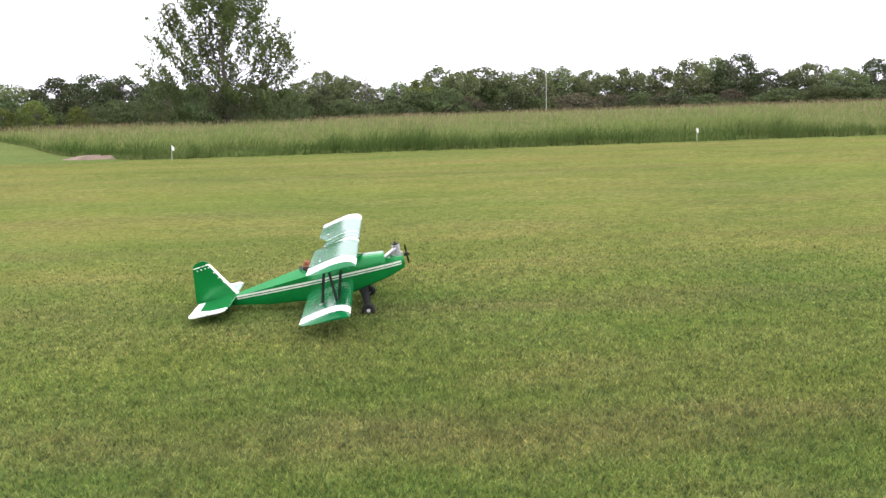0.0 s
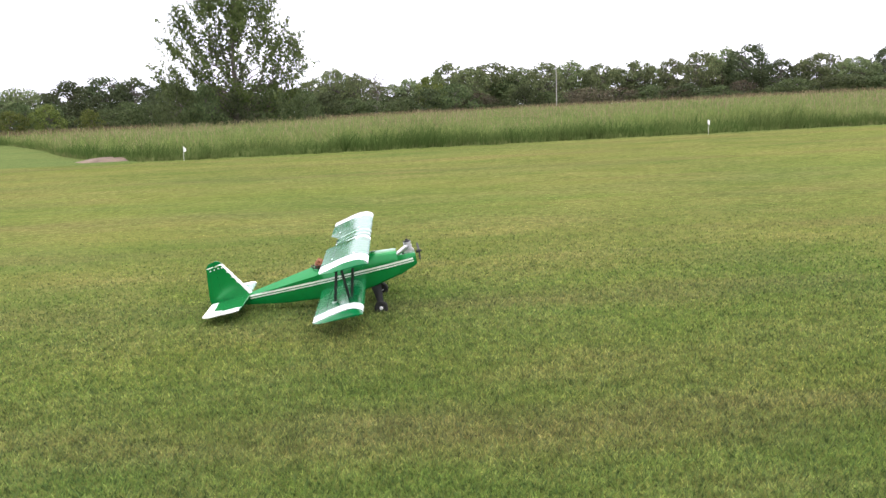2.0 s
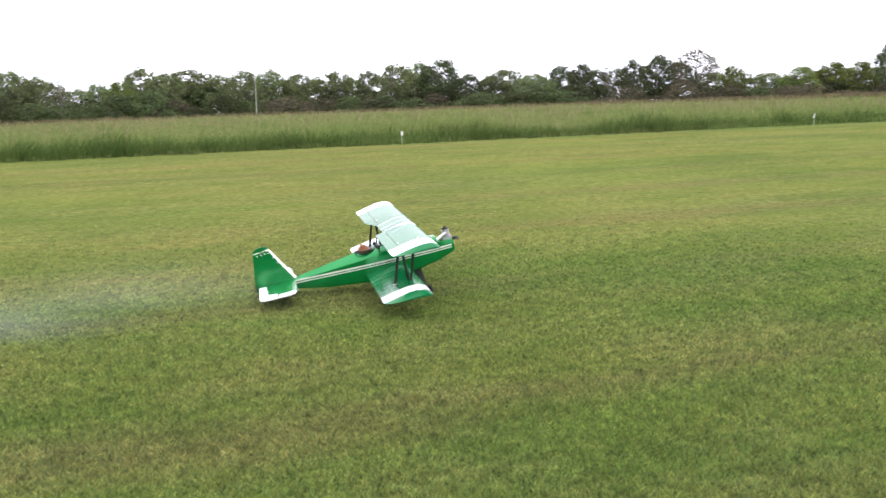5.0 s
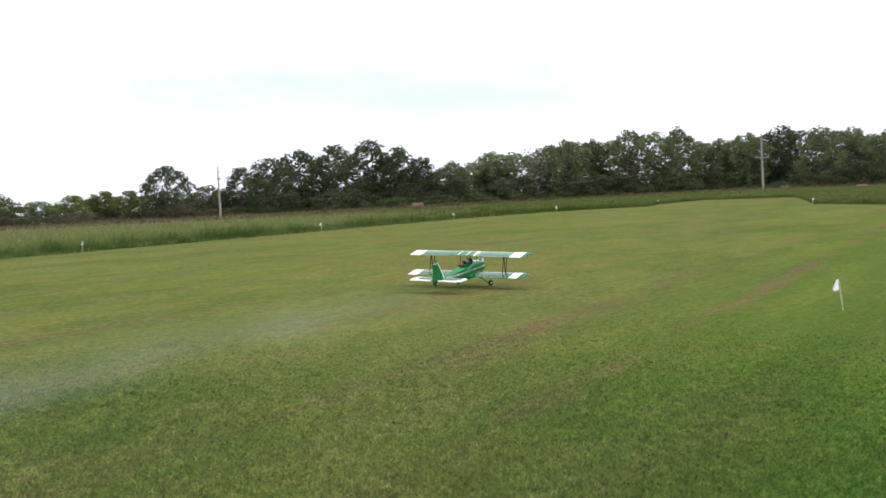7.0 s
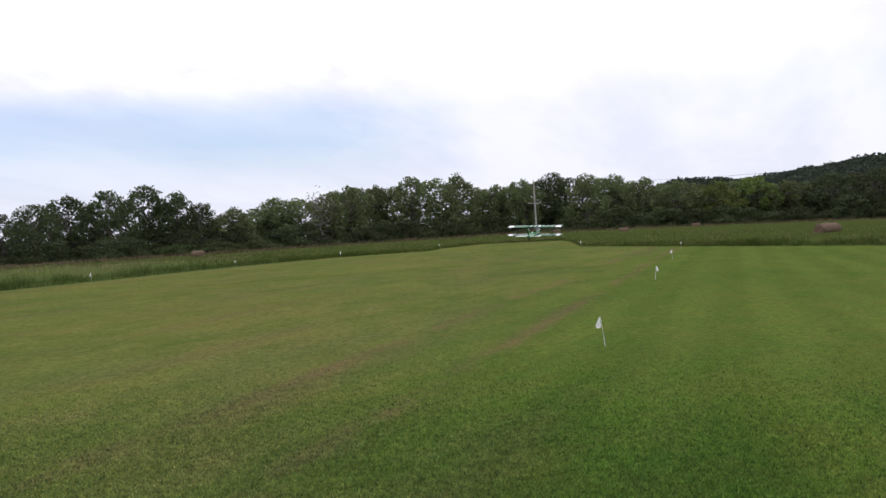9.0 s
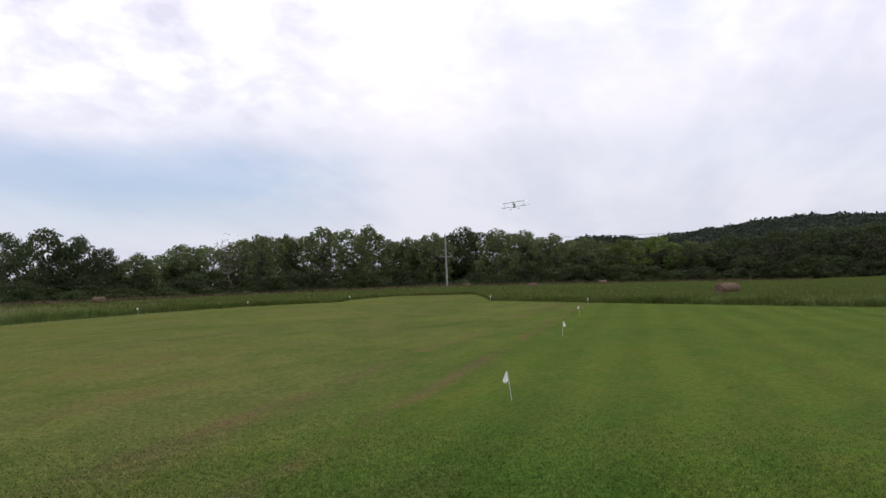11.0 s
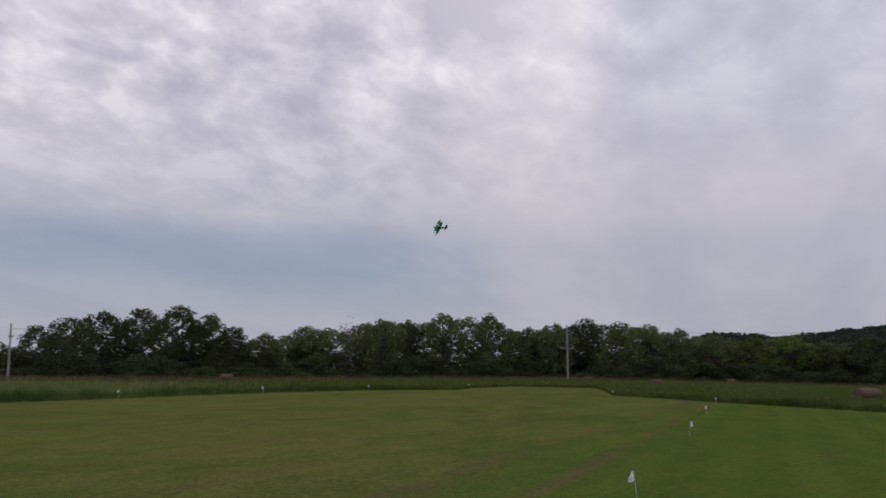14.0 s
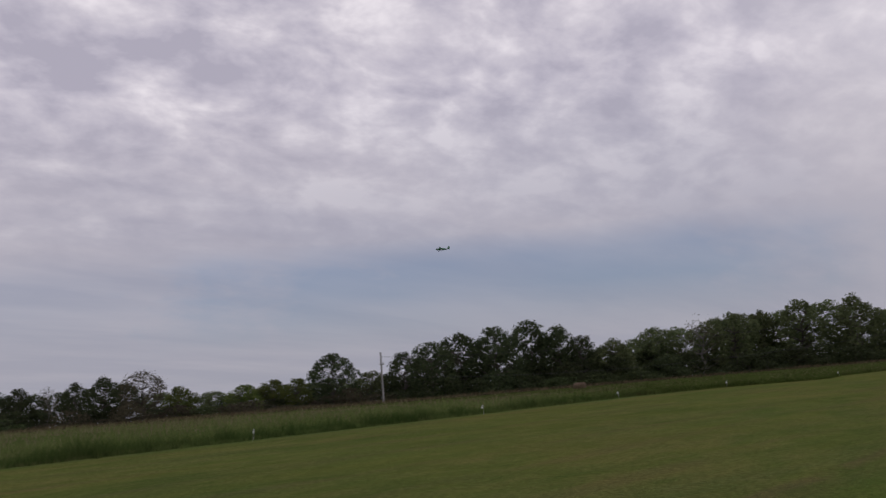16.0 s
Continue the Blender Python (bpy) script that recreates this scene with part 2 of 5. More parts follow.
def turf_material():
    m, nt, p = material("mown_turf", 0.95)
    col, fine, mid = turf_colour(nt)
    nt.links.new(col, p.inputs["Base Color"])
    p.inputs["Sheen Weight"].default_value, p.inputs["Sheen Roughness"].default_value = 0.045, 0.5
    p.inputs["Sheen Tint"].default_value = (0.75, 0.85, 0.4, 1)
    p.inputs["Specular IOR Level"].default_value = 0.0
    bumped(nt, p, mixed(nt, 0.35, fine, mid), 0.3, 0.02)
    return m


def leaf_material(name, dark, light, gloss=0.05, through_it=0.42, patch=None):
    """Leaves and blades: colour differs from piece to piece and from plant to plant; light passes through."""
    m = bpy.data.materials.new(name)
    m.use_nodes = True
    nt = m.node_tree
    nt.nodes.clear()
    out = nt.nodes.new("ShaderNodeOutputMaterial")
    geo, info = nt.nodes.new("ShaderNodeNewGeometry"), nt.nodes.new("ShaderNodeObjectInfo")
    col = mixed(nt, geo.outputs["Random Per Island"], dark, light)
    if patch:
        drift = mixed(nt, 0.4, noise_of(nt, 0.16, 4, 0.6, "world", (0.6, 1.0, 1.0)), noise_of(nt, 0.9, 3, 0.6, "world"))
        col = mixed(nt, ramp_of(nt, drift, [(0.42, (0, 0, 0)), (0.6, (0.6, 0.6, 0.6))]), col, patch)
    hsv = nt.nodes.new("ShaderNodeHueSaturation")
    nt.links.new(col, hsv.inputs["Color"])
    rng = nt.nodes.new("ShaderNodeMapRange")
    rng.inputs["To Min"].default_value, rng.inputs["To Max"].default_value = 0.75, 1.3
    nt.links.new(info.outputs["Random"], rng.inputs["Value"])
    nt.links.new(rng.outputs[0], hsv.inputs["Value"])
    hue = nt.nodes.new("ShaderNodeMapRange")
    hue.inputs["To Min"].default_value, hue.inputs["To Max"].default_value = 0.485, 0.515
    nt.links.new(info.outputs["Random"], hue.inputs["Value"])
    nt.links.new(hue.outputs[0], hsv.inputs["Hue"])
    d = node(nt, "ShaderNodeBsdfPrincipled", Roughness=0.6)
    d.inputs["Specular IOR Level"].default_value = gloss
    t = nt.nodes.new("ShaderNodeBsdfTranslucent")
    nt.links.new(hsv.outputs[0], d.inputs["Base Color"]), nt.links.new(hsv.outputs[0], t.inputs["Color"])
    mx = nt.nodes.new("ShaderNodeMixShader")
    mx.inputs[0].default_value = through_it
    nt.links.new(d.outputs[0], mx.inputs[1]), nt.links.new(t.outputs[0], mx.inputs[2])
    nt.links.new(mx.outputs[0], out.inputs[0])
    return m


def short_blade_material():
    m, nt, p = material("short_blades", 0.7)
    col, fine, mid = turf_colour(nt)
    geo = nt.nodes.new("ShaderNodeNewGeometry")
    tone = ramp_of(nt, geo.outputs["Random Per Island"], [(0.0, (0.55, 0.72, 0.92)), (0.3, (1.15, 1.45, 1.95)), (0.5, (1.6, 1.95, 2.0)), (0.8, (2.05, 2.4, 2.35)), (1.0, (3.1, 3.0, 3.5))])
    shade = mixed(nt, 1.0, col, tone, "MULTIPLY")
    nt.links.new(shade, p.inputs["Base Color"])
    p.inputs["Specular IOR Level"].default_value = 0.05
    t = nt.nodes.new("ShaderNodeBsdfTranslucent")
    nt.links.new(shade, t.inputs["Color"])
    mx = nt.nodes.new("ShaderNodeMixShader")
    mx.inputs[0].default_value = 0.5
    nt.links.new(p.outputs[0], mx.inputs[1]), nt.links.new(t.outputs[0], mx.inputs[2])
    nt.links.new(mx.outputs[0], nt.nodes["Material Output"].inputs[0])
    return m


def smoke_material():
    """Thin exhaust haze on soft round wisps."""
    m = bpy.data.materials.new("exhaust_haze")
    m.use_nodes = True
    nt = m.node_tree
    nt.nodes.clear()
    out, uv = nt.nodes.new("ShaderNodeOutputMaterial"), nt.nodes.new("ShaderNodeUVMap")
    gr, mp = nt.nodes.new("ShaderNodeTexGradient"), nt.nodes.new("ShaderNodeMapping")
    gr.gradient_type = "SPHERICAL"
    mp.inputs["Location"].default_value, mp.inputs["Scale"].default_value = (-1, -1, 0), (2, 2, 1)
    nt.links.new(uv.outputs[0], mp.inputs[0]), nt.links.new(mp.outputs[0], gr.inputs[0])
    k = nt.nodes.new("ShaderNodeMath")
    k.operation = "MULTIPLY"
    nt.links.new(gr.outputs["Fac"], k.inputs[0])
    k.inputs[1].default_value = 0.0118
    tr, df = nt.nodes.new("ShaderNodeBsdfTransparent"), nt.nodes.new("ShaderNodeBsdfDiffuse")
    df.inputs[0].default_value = (0.8, 0.82, 0.85, 1)
    mx = nt.nodes.new("ShaderNodeMixShader")
    nt.links.new(k.outputs[0], mx.inputs[0]), nt.links.new(tr.outputs[0], mx.inputs[1]), nt.links.new(df.outputs[0], mx.inputs[2])
    nt.links.new(mx.outputs[0], out.inputs[0])
    return m


TURF = turf_material()
BLADES = short_blade_material()
GREEN = surface("green_film", (0.002, 0.150, 0.030), (0.004, 0.180, 0.038), 6, 0.2, 0.4)
GREEN.node_tree.nodes["Principled BSDF"].inputs["Specular IOR Level"].default_value = 0.25
GREEN.node_tree.nodes["Principled BSDF"].inputs["Coat Weight"].default_value = 0.35
WHITE = surface("white_film", (0.74, 0.75, 0.74), (0.82, 0.82, 0.80), 6, 0.2)


def ribbed(name, a, b, gloss):
    """Covering film drawn tight over wing ribs, sagging a little between them."""
    m = surface(name, a, b, 6, 0.17)
    nt = m.node_tree
    p = nt.nodes["Principled BSDF"]
    p.inputs["Specular IOR Level"].default_value = gloss
    co, wv = nt.nodes.new("ShaderNodeTexCoord"), nt.nodes.new("ShaderNodeTexWave")
    wv.bands_direction = "Y"
    wv.inputs["Scale"].default_value, wv.inputs["Distortion"].default_value = 3.6, 0.6
    nt.links.new(co.outputs["Object"], wv.inputs["Vector"])
    pucker = noise_of(nt, 16, 2, 0.5, "object", (0.35, 1.6, 1.0))
    bumped(nt, p, mixed(nt, 0.5, wv.outputs[0], pucker), 0.4, 0.003)
    return m


WING_GREEN = ribbed("green_wing_film", (0.002, 0.100, 0.028), (0.003, 0.130, 0.038), 0.30)
WING_WHITE = ribbed("white_wing_film", (0.72, 0.73, 0.72), (0.82, 0.82, 0.80), 0.30)
STRIPE = surface("white_trim_tape", (0.78, 0.79, 0.72), (0.86, 0.86, 0.80), 12, 0.35)
BLACK = surface("black_paint", (0.008, 0.008, 0.008), (0.015, 0.015, 0.015), 20, 0.55)
BLACK.node_tree.nodes["Principled BSDF"].inputs["Specular IOR Level"].default_value = 0.2
RUBBER = surface("black_rubber", (0.012, 0.012, 0.012), (0.025, 0.025, 0.024), 30, 0.8, bump=0.2)
RUBBER.node_tree.nodes["Principled BSDF"].inputs["Specular IOR Level"].default_value = 0.15
NYLON = surface("grey_nylon", (0.45, 0.45, 0.45), (0.6, 0.6, 0.6), 30, 0.45)
ALLOY = surface("bare_aluminium", (0.42, 0.42, 0.43), (0.6, 0.6, 0.6), 30, 0.32, 0.9)
GLASS = surface("tinted_plastic", (0.05, 0.055, 0.06), (0.08, 0.085, 0.09), 10, 0.12)
PLUSH = surface("brown_plush", (0.16, 0.06, 0.03), (0.26, 0.11, 0.05), 40, 0.95, bump=0.6)
GREY_CLOTH = surface("grey_cloth", (0.12, 0.12, 0.14), (0.3, 0.29, 0.3), 30, 0.95, bump=0.4)
TAN_LEATHER = surface("cockpit_lining", (0.05, 0.03, 0.02), (0.09, 0.05, 0.035), 20, 0.7)
BARK = surface("tree_bark", (0.05, 0.042, 0.034), (0.11, 0.095, 0.08), 3, 0.95, bump=0.5)
PALE_BARK = surface("dead_wood", (0.12, 0.11, 0.10), (0.20, 0.185, 0.17), 3, 0.95)
LEAF = leaf_material("leaves_mixed", (0.070, 0.094, 0.042), (0.160, 0.190, 0.082))
# LEAF darkened, with the shade beneath the trees put into the colour
LEAF_SHADE = leaf_material("leaves_understorey_shaded", (0.040, 0.058, 0.024), (0.098, 0.122, 0.050))
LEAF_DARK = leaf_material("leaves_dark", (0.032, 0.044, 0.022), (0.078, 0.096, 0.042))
# distance haze is mixed into this colour: paler, bluer, little contrast
RIDGE = leaf_material("leaves_hazed_ridge", (0.042, 0.056, 0.043), (0.060, 0.074, 0.054), 0.0, 0.2)
LEAF_LIGHT = leaf_material("leaves_yellow_green", (0.065, 0.100, 0.024), (0.160, 0.190, 0.052))
LEAF_BROWN = leaf_material("leaves_dry_scrub", (0.050, 0.046, 0.030), (0.112, 0.096, 0.062))
LEAF_BIG = leaf_material("leaves_elm", (0.048, 0.078, 0.024), (0.130, 0.172, 0.056))
TALL = leaf_material("tall_grass_blades", (0.085, 0.130, 0.034), (0.200, 0.250, 0.080), 0.0, patch=(0.180, 0.195, 0.076))
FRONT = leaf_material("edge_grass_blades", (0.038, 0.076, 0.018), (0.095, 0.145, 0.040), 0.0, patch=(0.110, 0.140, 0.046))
DRY_STEMS = leaf_material("dry_weed_stems", (0.090, 0.074, 0.044), (0.200, 0.165, 0.095), 0.0)
TALL_LUSH = leaf_material("lush_grass_blades", (0.034, 0.058, 0.012), (0.085, 0.112, 0.028), 0.0, patch=(0.100, 0.092, 0.040))
SEED = leaf_material("grass_seed_heads", (0.200, 0.190, 0.092), (0.330, 0.305, 0.165), 0.0)
POLE_WOOD = surface("weathered_pole", (0.20, 0.19, 0.175), (0.34, 0.32, 0.30), 2, 0.9, bump=0.3)
WIRE = surface("dark_cable", (0.03, 0.03, 0.032), (0.045, 0.045, 0.05), 2, 0.7)
FLAG_WHITE = surface("white_plastic_flag", (0.88, 0.88, 0.88), (0.93, 0.93, 0.93), 20, 0.5)
STAKE = surface("pale_wire_stake", (0.4, 0.4, 0.36), (0.55, 0.55, 0.5), 20, 0.5)
HAY = surface("dry_hay", (0.080, 0.052, 0.032), (0.15, 0.100, 0.062), 3, 0.95, bump=0.8)
SOIL = surface("bare_red_soil", (0.085, 0.062, 0.040), (0.17, 0.122, 0.080), 2.5, 0.95, bump=0.6)
HAZE = smoke_material()


# ============ mesh helpers ============
def fast_mesh(name, verts, faces, mats, index=None, smooth=False):
    """A mesh from arrays; every face has the same number of corners."""
    verts, faces = np.asarray(verts, np.float32), np.asarray(faces, np.int32)
    me = bpy.data.meshes.new(name)
    n, k = faces.shape
    me.vertices.add(len(verts)), me.loops.add(n * k), me.polygons.add(n)
    me.vertices.foreach_set("co", verts.ravel())
    me.loops.foreach_set("vertex_index", faces.ravel())
    me.polygons.foreach_set("loop_start", np.arange(0, n * k, k, dtype=np.int32))
    if index is not None:
        me.polygons.foreach_set("material_index", np.asarray(index, np.int32))
    me.polygons.foreach_set("use_smooth", np.full(n, smooth))
    for m in mats if isinstance(mats, (list, tuple)) else [mats]:
        me.materials.append(m)
    me.update(calc_edges=True)
    return me


def part(name, bm, mat, parent, label="", smooth=True):
    """Links a bmesh as one mesh object under a thing or part."""
    if isinstance(bm, bpy.types.Mesh):
        me = bm
    else:
        me = bpy.data.meshes.new(name)
        bm.normal_update()
        bm.to_mesh(me)
        bm.free()
        for f in me.polygons:
            f.use_smooth = smooth
        me.set_sharp_from_angle(angle=radians(32))
        for m in mat if isinstance(mat, (list, tuple)) else [mat]:
            me.materials.append(m)
    ob = new(name, me)
    ob.parent = parent
    return tagged(ob, label)


def thing(name, label, category, group="", kind=""):
    return tagged(new(name), label, category, group, kind)


def box(bm, size, at=(0, 0, 0), bevel=0.0):
    g = bmesh.ops.create_cube(bm, size=1.0)["verts"]
    bmesh.ops.scale(bm, vec=size, verts=g)
    bmesh.ops.translate(bm, vec=at, verts=g)
    if bevel:
        es = list({e for v in g for e in v.link_edges})
        bmesh.ops.bevel(bm, geom=es, offset=bevel, segments=2, affect="EDGES")
    return bm


def tube(bm, a, b, r0, r1=None, sides=8, flat=1.0):
    """A tapered round (or flattened) bar from a to b."""
    a, b = Vector(a), Vector(b)
    r1 = r0 if r1 is None else r1
    d = (b - a).normalized()
    u = d.cross(Vector((0, 1, 0)) if abs(d.y) < 0.9 else Vector((1, 0, 0))).normalized()
    v = d.cross(u)
    rings = []
    for p, r in ((a, r0), (b, r1)):
        rings.append([bm.verts.new(p + u * (r * math.cos(2 * math.pi * i / sides)) + v * (r * flat * math.sin(2 * math.pi * i / sides))) for i in range(sides)])
    for i in range(sides):
        j = (i + 1) % sides
        bm.faces.new((rings[0][i], rings[0][j], rings[1][j], rings[1][i]))
    bm.faces.new(rings[0][::-1]), bm.faces.new(rings[1])
    return bm


def loft(bm, rings, cap=True, closed=True):
    rows = [[bm.verts.new(p) for p in ring] for ring in rings]
    n = len(rows[0])
    faces = []
    for a, b in zip(rows, rows[1:]):
        for i in range(n if closed else n - 1):
            faces.append(bm.faces.new((a[i], a[(i + 1) % n], b[(i + 1) % n], b[i])))
    if cap and closed:
        bm.faces.new(rows[0][::-1]), bm.faces.new(rows[-1])
    bmesh.ops.recalc_face_normals(bm, faces=bm.faces)
    return faces


def turned(bm, profile, axis="y", sides=20, at=(0, 0, 0)):
    """A body of revolution; profile rows are (along the axis, radius)."""
    rings = []
    for h, r in profile:
        ring = []
        for i in range(sides):
            a = 2 * math.pi * i / sides
            c, s = r * math.cos(a), r * math.sin(a)
            p = {"x": (h, c, s), "y": (c, h, s), "z": (c, s, h)}[axis]
            ring.append(Vector(p) + Vector(at))
        rings.append(ring)
    loft(bm, rings)
    return bm


# ============ ground ============
def g(x, y):
    """Height of the ground: a gentle rise to the north and east that eases off."""
    x, y = np.asarray(x, float), np.asarray(y, float)
    zy = np.where(y < 0, np.maximum(0.029 * y, -0.75), np.where(y < 30, 0.029 * y, np.minimum(0.87 + 0.006 * (y - 30), 1.35)))
    zx = np.where(x < 95, np.maximum(0.0122 * x, -0.8), 1.16 + 0.015 * (np.minimum(x, 190) - 95))
    return zy + zx


# line where the mown turf meets the tall grass, from the west round by the north to the south-east
MEADOW_EDGE = [(-80, 72), (-27, 56), (-17.2, 38.5), (-14, 32), (-11.5, 28), (-8.6, 25.5), (0.6, 25.6), (15, 25.9), (34, 26.1), (46.6, 26.4), (58, 25.2),
               (66.6, 21.6), (74, 22.9), (86, 22.7), (91, 15.5), (78, 12.6), (65.3, 10.2), (61, 6), (57.2, 2.6), (44.7, -10.7), (34, -24), (20, -48)]


def edge_distance(az):
    """How far the meadow's edge lies from the origin, along an azimuth in degrees (left of north positive)."""
    dx, dy = -math.sin(radians(az)), math.cos(radians(az))
    best = 1e9
    for (ax, ay), (bx, by) in zip(MEADOW_EDGE, MEADOW_EDGE[1:]):
        ex, ey = bx - ax, by - ay
        det = ex * dy - ey * dx
        if abs(det) < 1e-9:
            continue
        s = (dx * ay - dy * ax) / det
        r = (ex * ay - ey * ax) / det
        if 0 <= s <= 1 and r > 0:
            best = min(best, r)
    return best


def build_ground():
    az = np.radians(np.arange(0, 360, 2.0))
    rr = np.concatenate([[0.6, 1.5, 3, 5, 8, 12, 16, 20, 24, 27, 30, 35, 40, 50, 60, 75, 90, 95, 110, 130, 150, 170, 190, 240, 320, 500, 900, 1800, 3000]])
    X, Y = np.outer(rr, -np.sin(az)), np.outer(rr, np.cos(az))
    Z = g(X, Y)
    v = np.c_[X.ravel(), Y.ravel(), Z.ravel()]
    n = len(az)
    f = []
    for i in range(len(rr) - 1):
        for j in range(n):
            k = (j + 1) % n
            f.append((i * n + j, i * n + k, (i + 1) * n + k, (i + 1) * n + j))
    v = np.vstack([v, [[0, 0, 0]]])
    me = fast_mesh("ground", v, f, TURF, smooth=True)
    bm = bmesh.new()
    bm.from_mesh(me)
    bm.verts.ensure_lookup_table()
    c = bm.verts[len(v) - 1]
    for j in range(n):
        bm.faces.new((bm.verts[j], c, bm.verts[(j + 1) % n]))
    bmesh.ops.recalc_face_normals(bm, faces=bm.faces)
    if sum(q.normal.z for q in bm.faces) < 0:
        bmesh.ops.reverse_faces(bm, faces=bm.faces)
    for q in bm.faces:
        q.smooth = True
    bm.to_mesh(me)
    bm.free()
    tagged(new("ground", me), "mown grass airfield, olive green with dry brown patches", "ground", kind="structure")


def build_lawn_blades():
    """Short blades of the mown turf where it lies close enough to show them."""
    rng = np.random.default_rng(5)
    n = 920000
    az = np.radians(np.where(rng.random(n) < 0.88, rng.uniform(-110, 36, n), rng.uniform(-180, 180, n)) + rng.normal(0, 10, n))
    far = np.linspace(0.05, 22, 400)
    share = np.cumsum(far / (1 + (far / 6.0) ** 4.2))
    r = np.interp(rng.random(n), share / share[-1], far)
    x, y = -np.sin(az) * r, np.cos(az) * r
    z = g(x, y)
    h = rng.uniform(0.013, 0.032, n) * np.clip(1.45 - r / 10.5, 0.12, 1)
    w = rng.uniform(0.0030, 0.0060, n) * np.clip(r / 5.5, 0.8, 1.5)
    a = rng.uniform(0, 2 * np.pi, n)
    lean, la = rng.uniform(0.3, 1.3, n) * h, rng.uniform(0, 2 * np.pi, n)
    v = np.empty((n, 3, 3), np.float32)
    v[:, 0] = np.c_[x - w * np.cos(a), y - w * np.sin(a), z - 0.002]
    v[:, 1] = np.c_[x + w * np.cos(a), y + w * np.sin(a), z - 0.002]
    v[:, 2] = np.c_[x + lean * np.cos(la), y + lean * np.sin(la), z + h]
    ob = new("lawn_grass", fast_mesh("lawn_grass", v.reshape(-1, 3), np.arange(3 * n).reshape(n, 3), BLADES))
    tagged(ob, "short mown grass blades, green with straw tips", "grass", kind="stuff")


def meadow_height(depth):
    return 0.09 + 0.40 * (1 - np.exp(-depth / 3.0)) + 0.03 * (1 - np.exp(-depth / 18))


def build_meadow():
    """Tall grass: a matted body with ragged blades and seed heads standing out of it."""
    rng = np.random.default_rng(9)
    azs = np.arange(-112, 46, 0.35)
    depth = np.array([0, 0.12, 0.5, 1.1, 2, 3.2, 5, 7.5, 11, 16, 23, 33, 46, 64, 90, 125])
    V, ids = [], {}
    re = np.array([edge_distance(a) for a in azs])
    wob = np.array([0.45 * noise.noise(Vector((a * 1.7, 0, 3))) + 0.32 * noise.noise(Vector((a * 6, 0, 8))) for a in azs])
    re = re + wob
    for i, a in enumerate(azs):
        for j, d in enumerate(depth):
            r = re[i] + d
            x, y = -math.sin(radians(a)) * r, math.cos(radians(a)) * r
            h = float(meadow_height(d)) * (1.0 - 0.45 * min(1, max(0, (x - 40) / 25))) if j else -0.05
            if j:
                h *= 0.80 + 0.42 * noise.noise(Vector((x * 0.35, y * 0.35, 0))) + 0.16 * noise.noise(Vector((x * 1.6, y * 1.6, 5)))
            V.append((x, y, float(g(x, y)) + h))
    n = len(depth)
    F = [(i * n + j, i * n + j + 1, (i + 1) * n + j + 1, (i + 1) * n + j) for i in range(len(azs) - 1) for j in range(n - 1)]
    body_mat = leaf_body_material()
    tagged(new("meadow_mat", fast_mesh("meadow_mat", V, F, body_mat, smooth=True)), "dense tall unmown grass, green below and tan on top", "tall grass", kind="stuff")
    # blades
    m = 130000
    az = rng.uniform(-108, 32, m)
    d = np.where(rng.random(m) < 0.55, rng.exponential(1.6, m), rng.uniform(0, 1, m) ** 1.5 * 55)
    r = np.interp(az, azs, re) + d
    x, y = -np.sin(np.radians(az)) * r, np.cos(np.radians(az)) * r
    east = 1.0 - 0.45 * np.clip((x - 40) / 25, 0, 1)
    base = g(x, y) + np.maximum(meadow_height(d) - 0.30, 0) * 0.9 * east
    patch = np.array([noise.noise(Vector((p * 0.3, q * 0.3, 0))) for p, q in zip(x, y)])
    tuft = np.array([noise.noise(Vector((p * 1.3, q * 1.3, 7))) for p, q in zip(x, y)])
    h = rng.uniform(0.14, 0.54, m) ** 1.1 * east * np.clip(1.05 + 0.7 * patch + 0.7 * tuft, 0.6, 2.1) * np.where(d < 0.4, 0.75, 1.0)
    w = (0.0032 + 0.00019 * r) * rng.uniform(0.6, 1.4, m)
    a = rng.uniform(0, np.pi, m)
    la = rng.normal(0.3, 1.6, m)
    ln = h * rng.uniform(0.1, 0.9, m)
    v = np.empty((m, 5, 3), np.float32)
    cx, sx = np.cos(a) * w, np.sin(a) * w
    v[:, 0] = np.c_[x - cx, y - sx, base]
    v[:, 1] = np.c_[x + cx, y + sx, base]
    mx, my = x + 0.3 * ln * np.cos(la), y + 0.3 * ln * np.sin(la)
    v[:, 2] = np.c_[mx + cx * 0.8, my + sx * 0.8, base + h * 0.6]
    v[:, 3] = np.c_[mx - cx * 0.8, my - sx * 0.8, base + h * 0.6]
    v[:, 4] = np.c_[x + ln * np.cos(la), y + ln * np.sin(la), base + h]
    k = np.arange(m) * 5
    quads = np.stack([k, k + 1, k + 2, k + 3], 1)
    tips = np.stack([k + 3, k + 2, k + 4, k + 4], 1)
    tri = np.vstack([quads[:, [0, 1, 2]], quads[:, [0, 2, 3]], tips[:, :3]])
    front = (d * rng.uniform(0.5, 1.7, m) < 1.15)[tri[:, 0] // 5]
    lush = (x + rng.normal(0, 5, m) > 46)[tri[:, 0] // 5]
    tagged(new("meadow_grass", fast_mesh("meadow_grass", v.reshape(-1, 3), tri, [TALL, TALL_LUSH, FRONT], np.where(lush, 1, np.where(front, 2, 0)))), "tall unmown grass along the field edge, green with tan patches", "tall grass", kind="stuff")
    # seed heads, thicker farther back
    m = 26000
    az = np.where(rng.random(m) < 0.85, rng.uniform(-62, 32, m), rng.uniform(-108, -62, m))
    d = 1.6 + rng.uniform(0, 1, m) ** 1.3 * 60
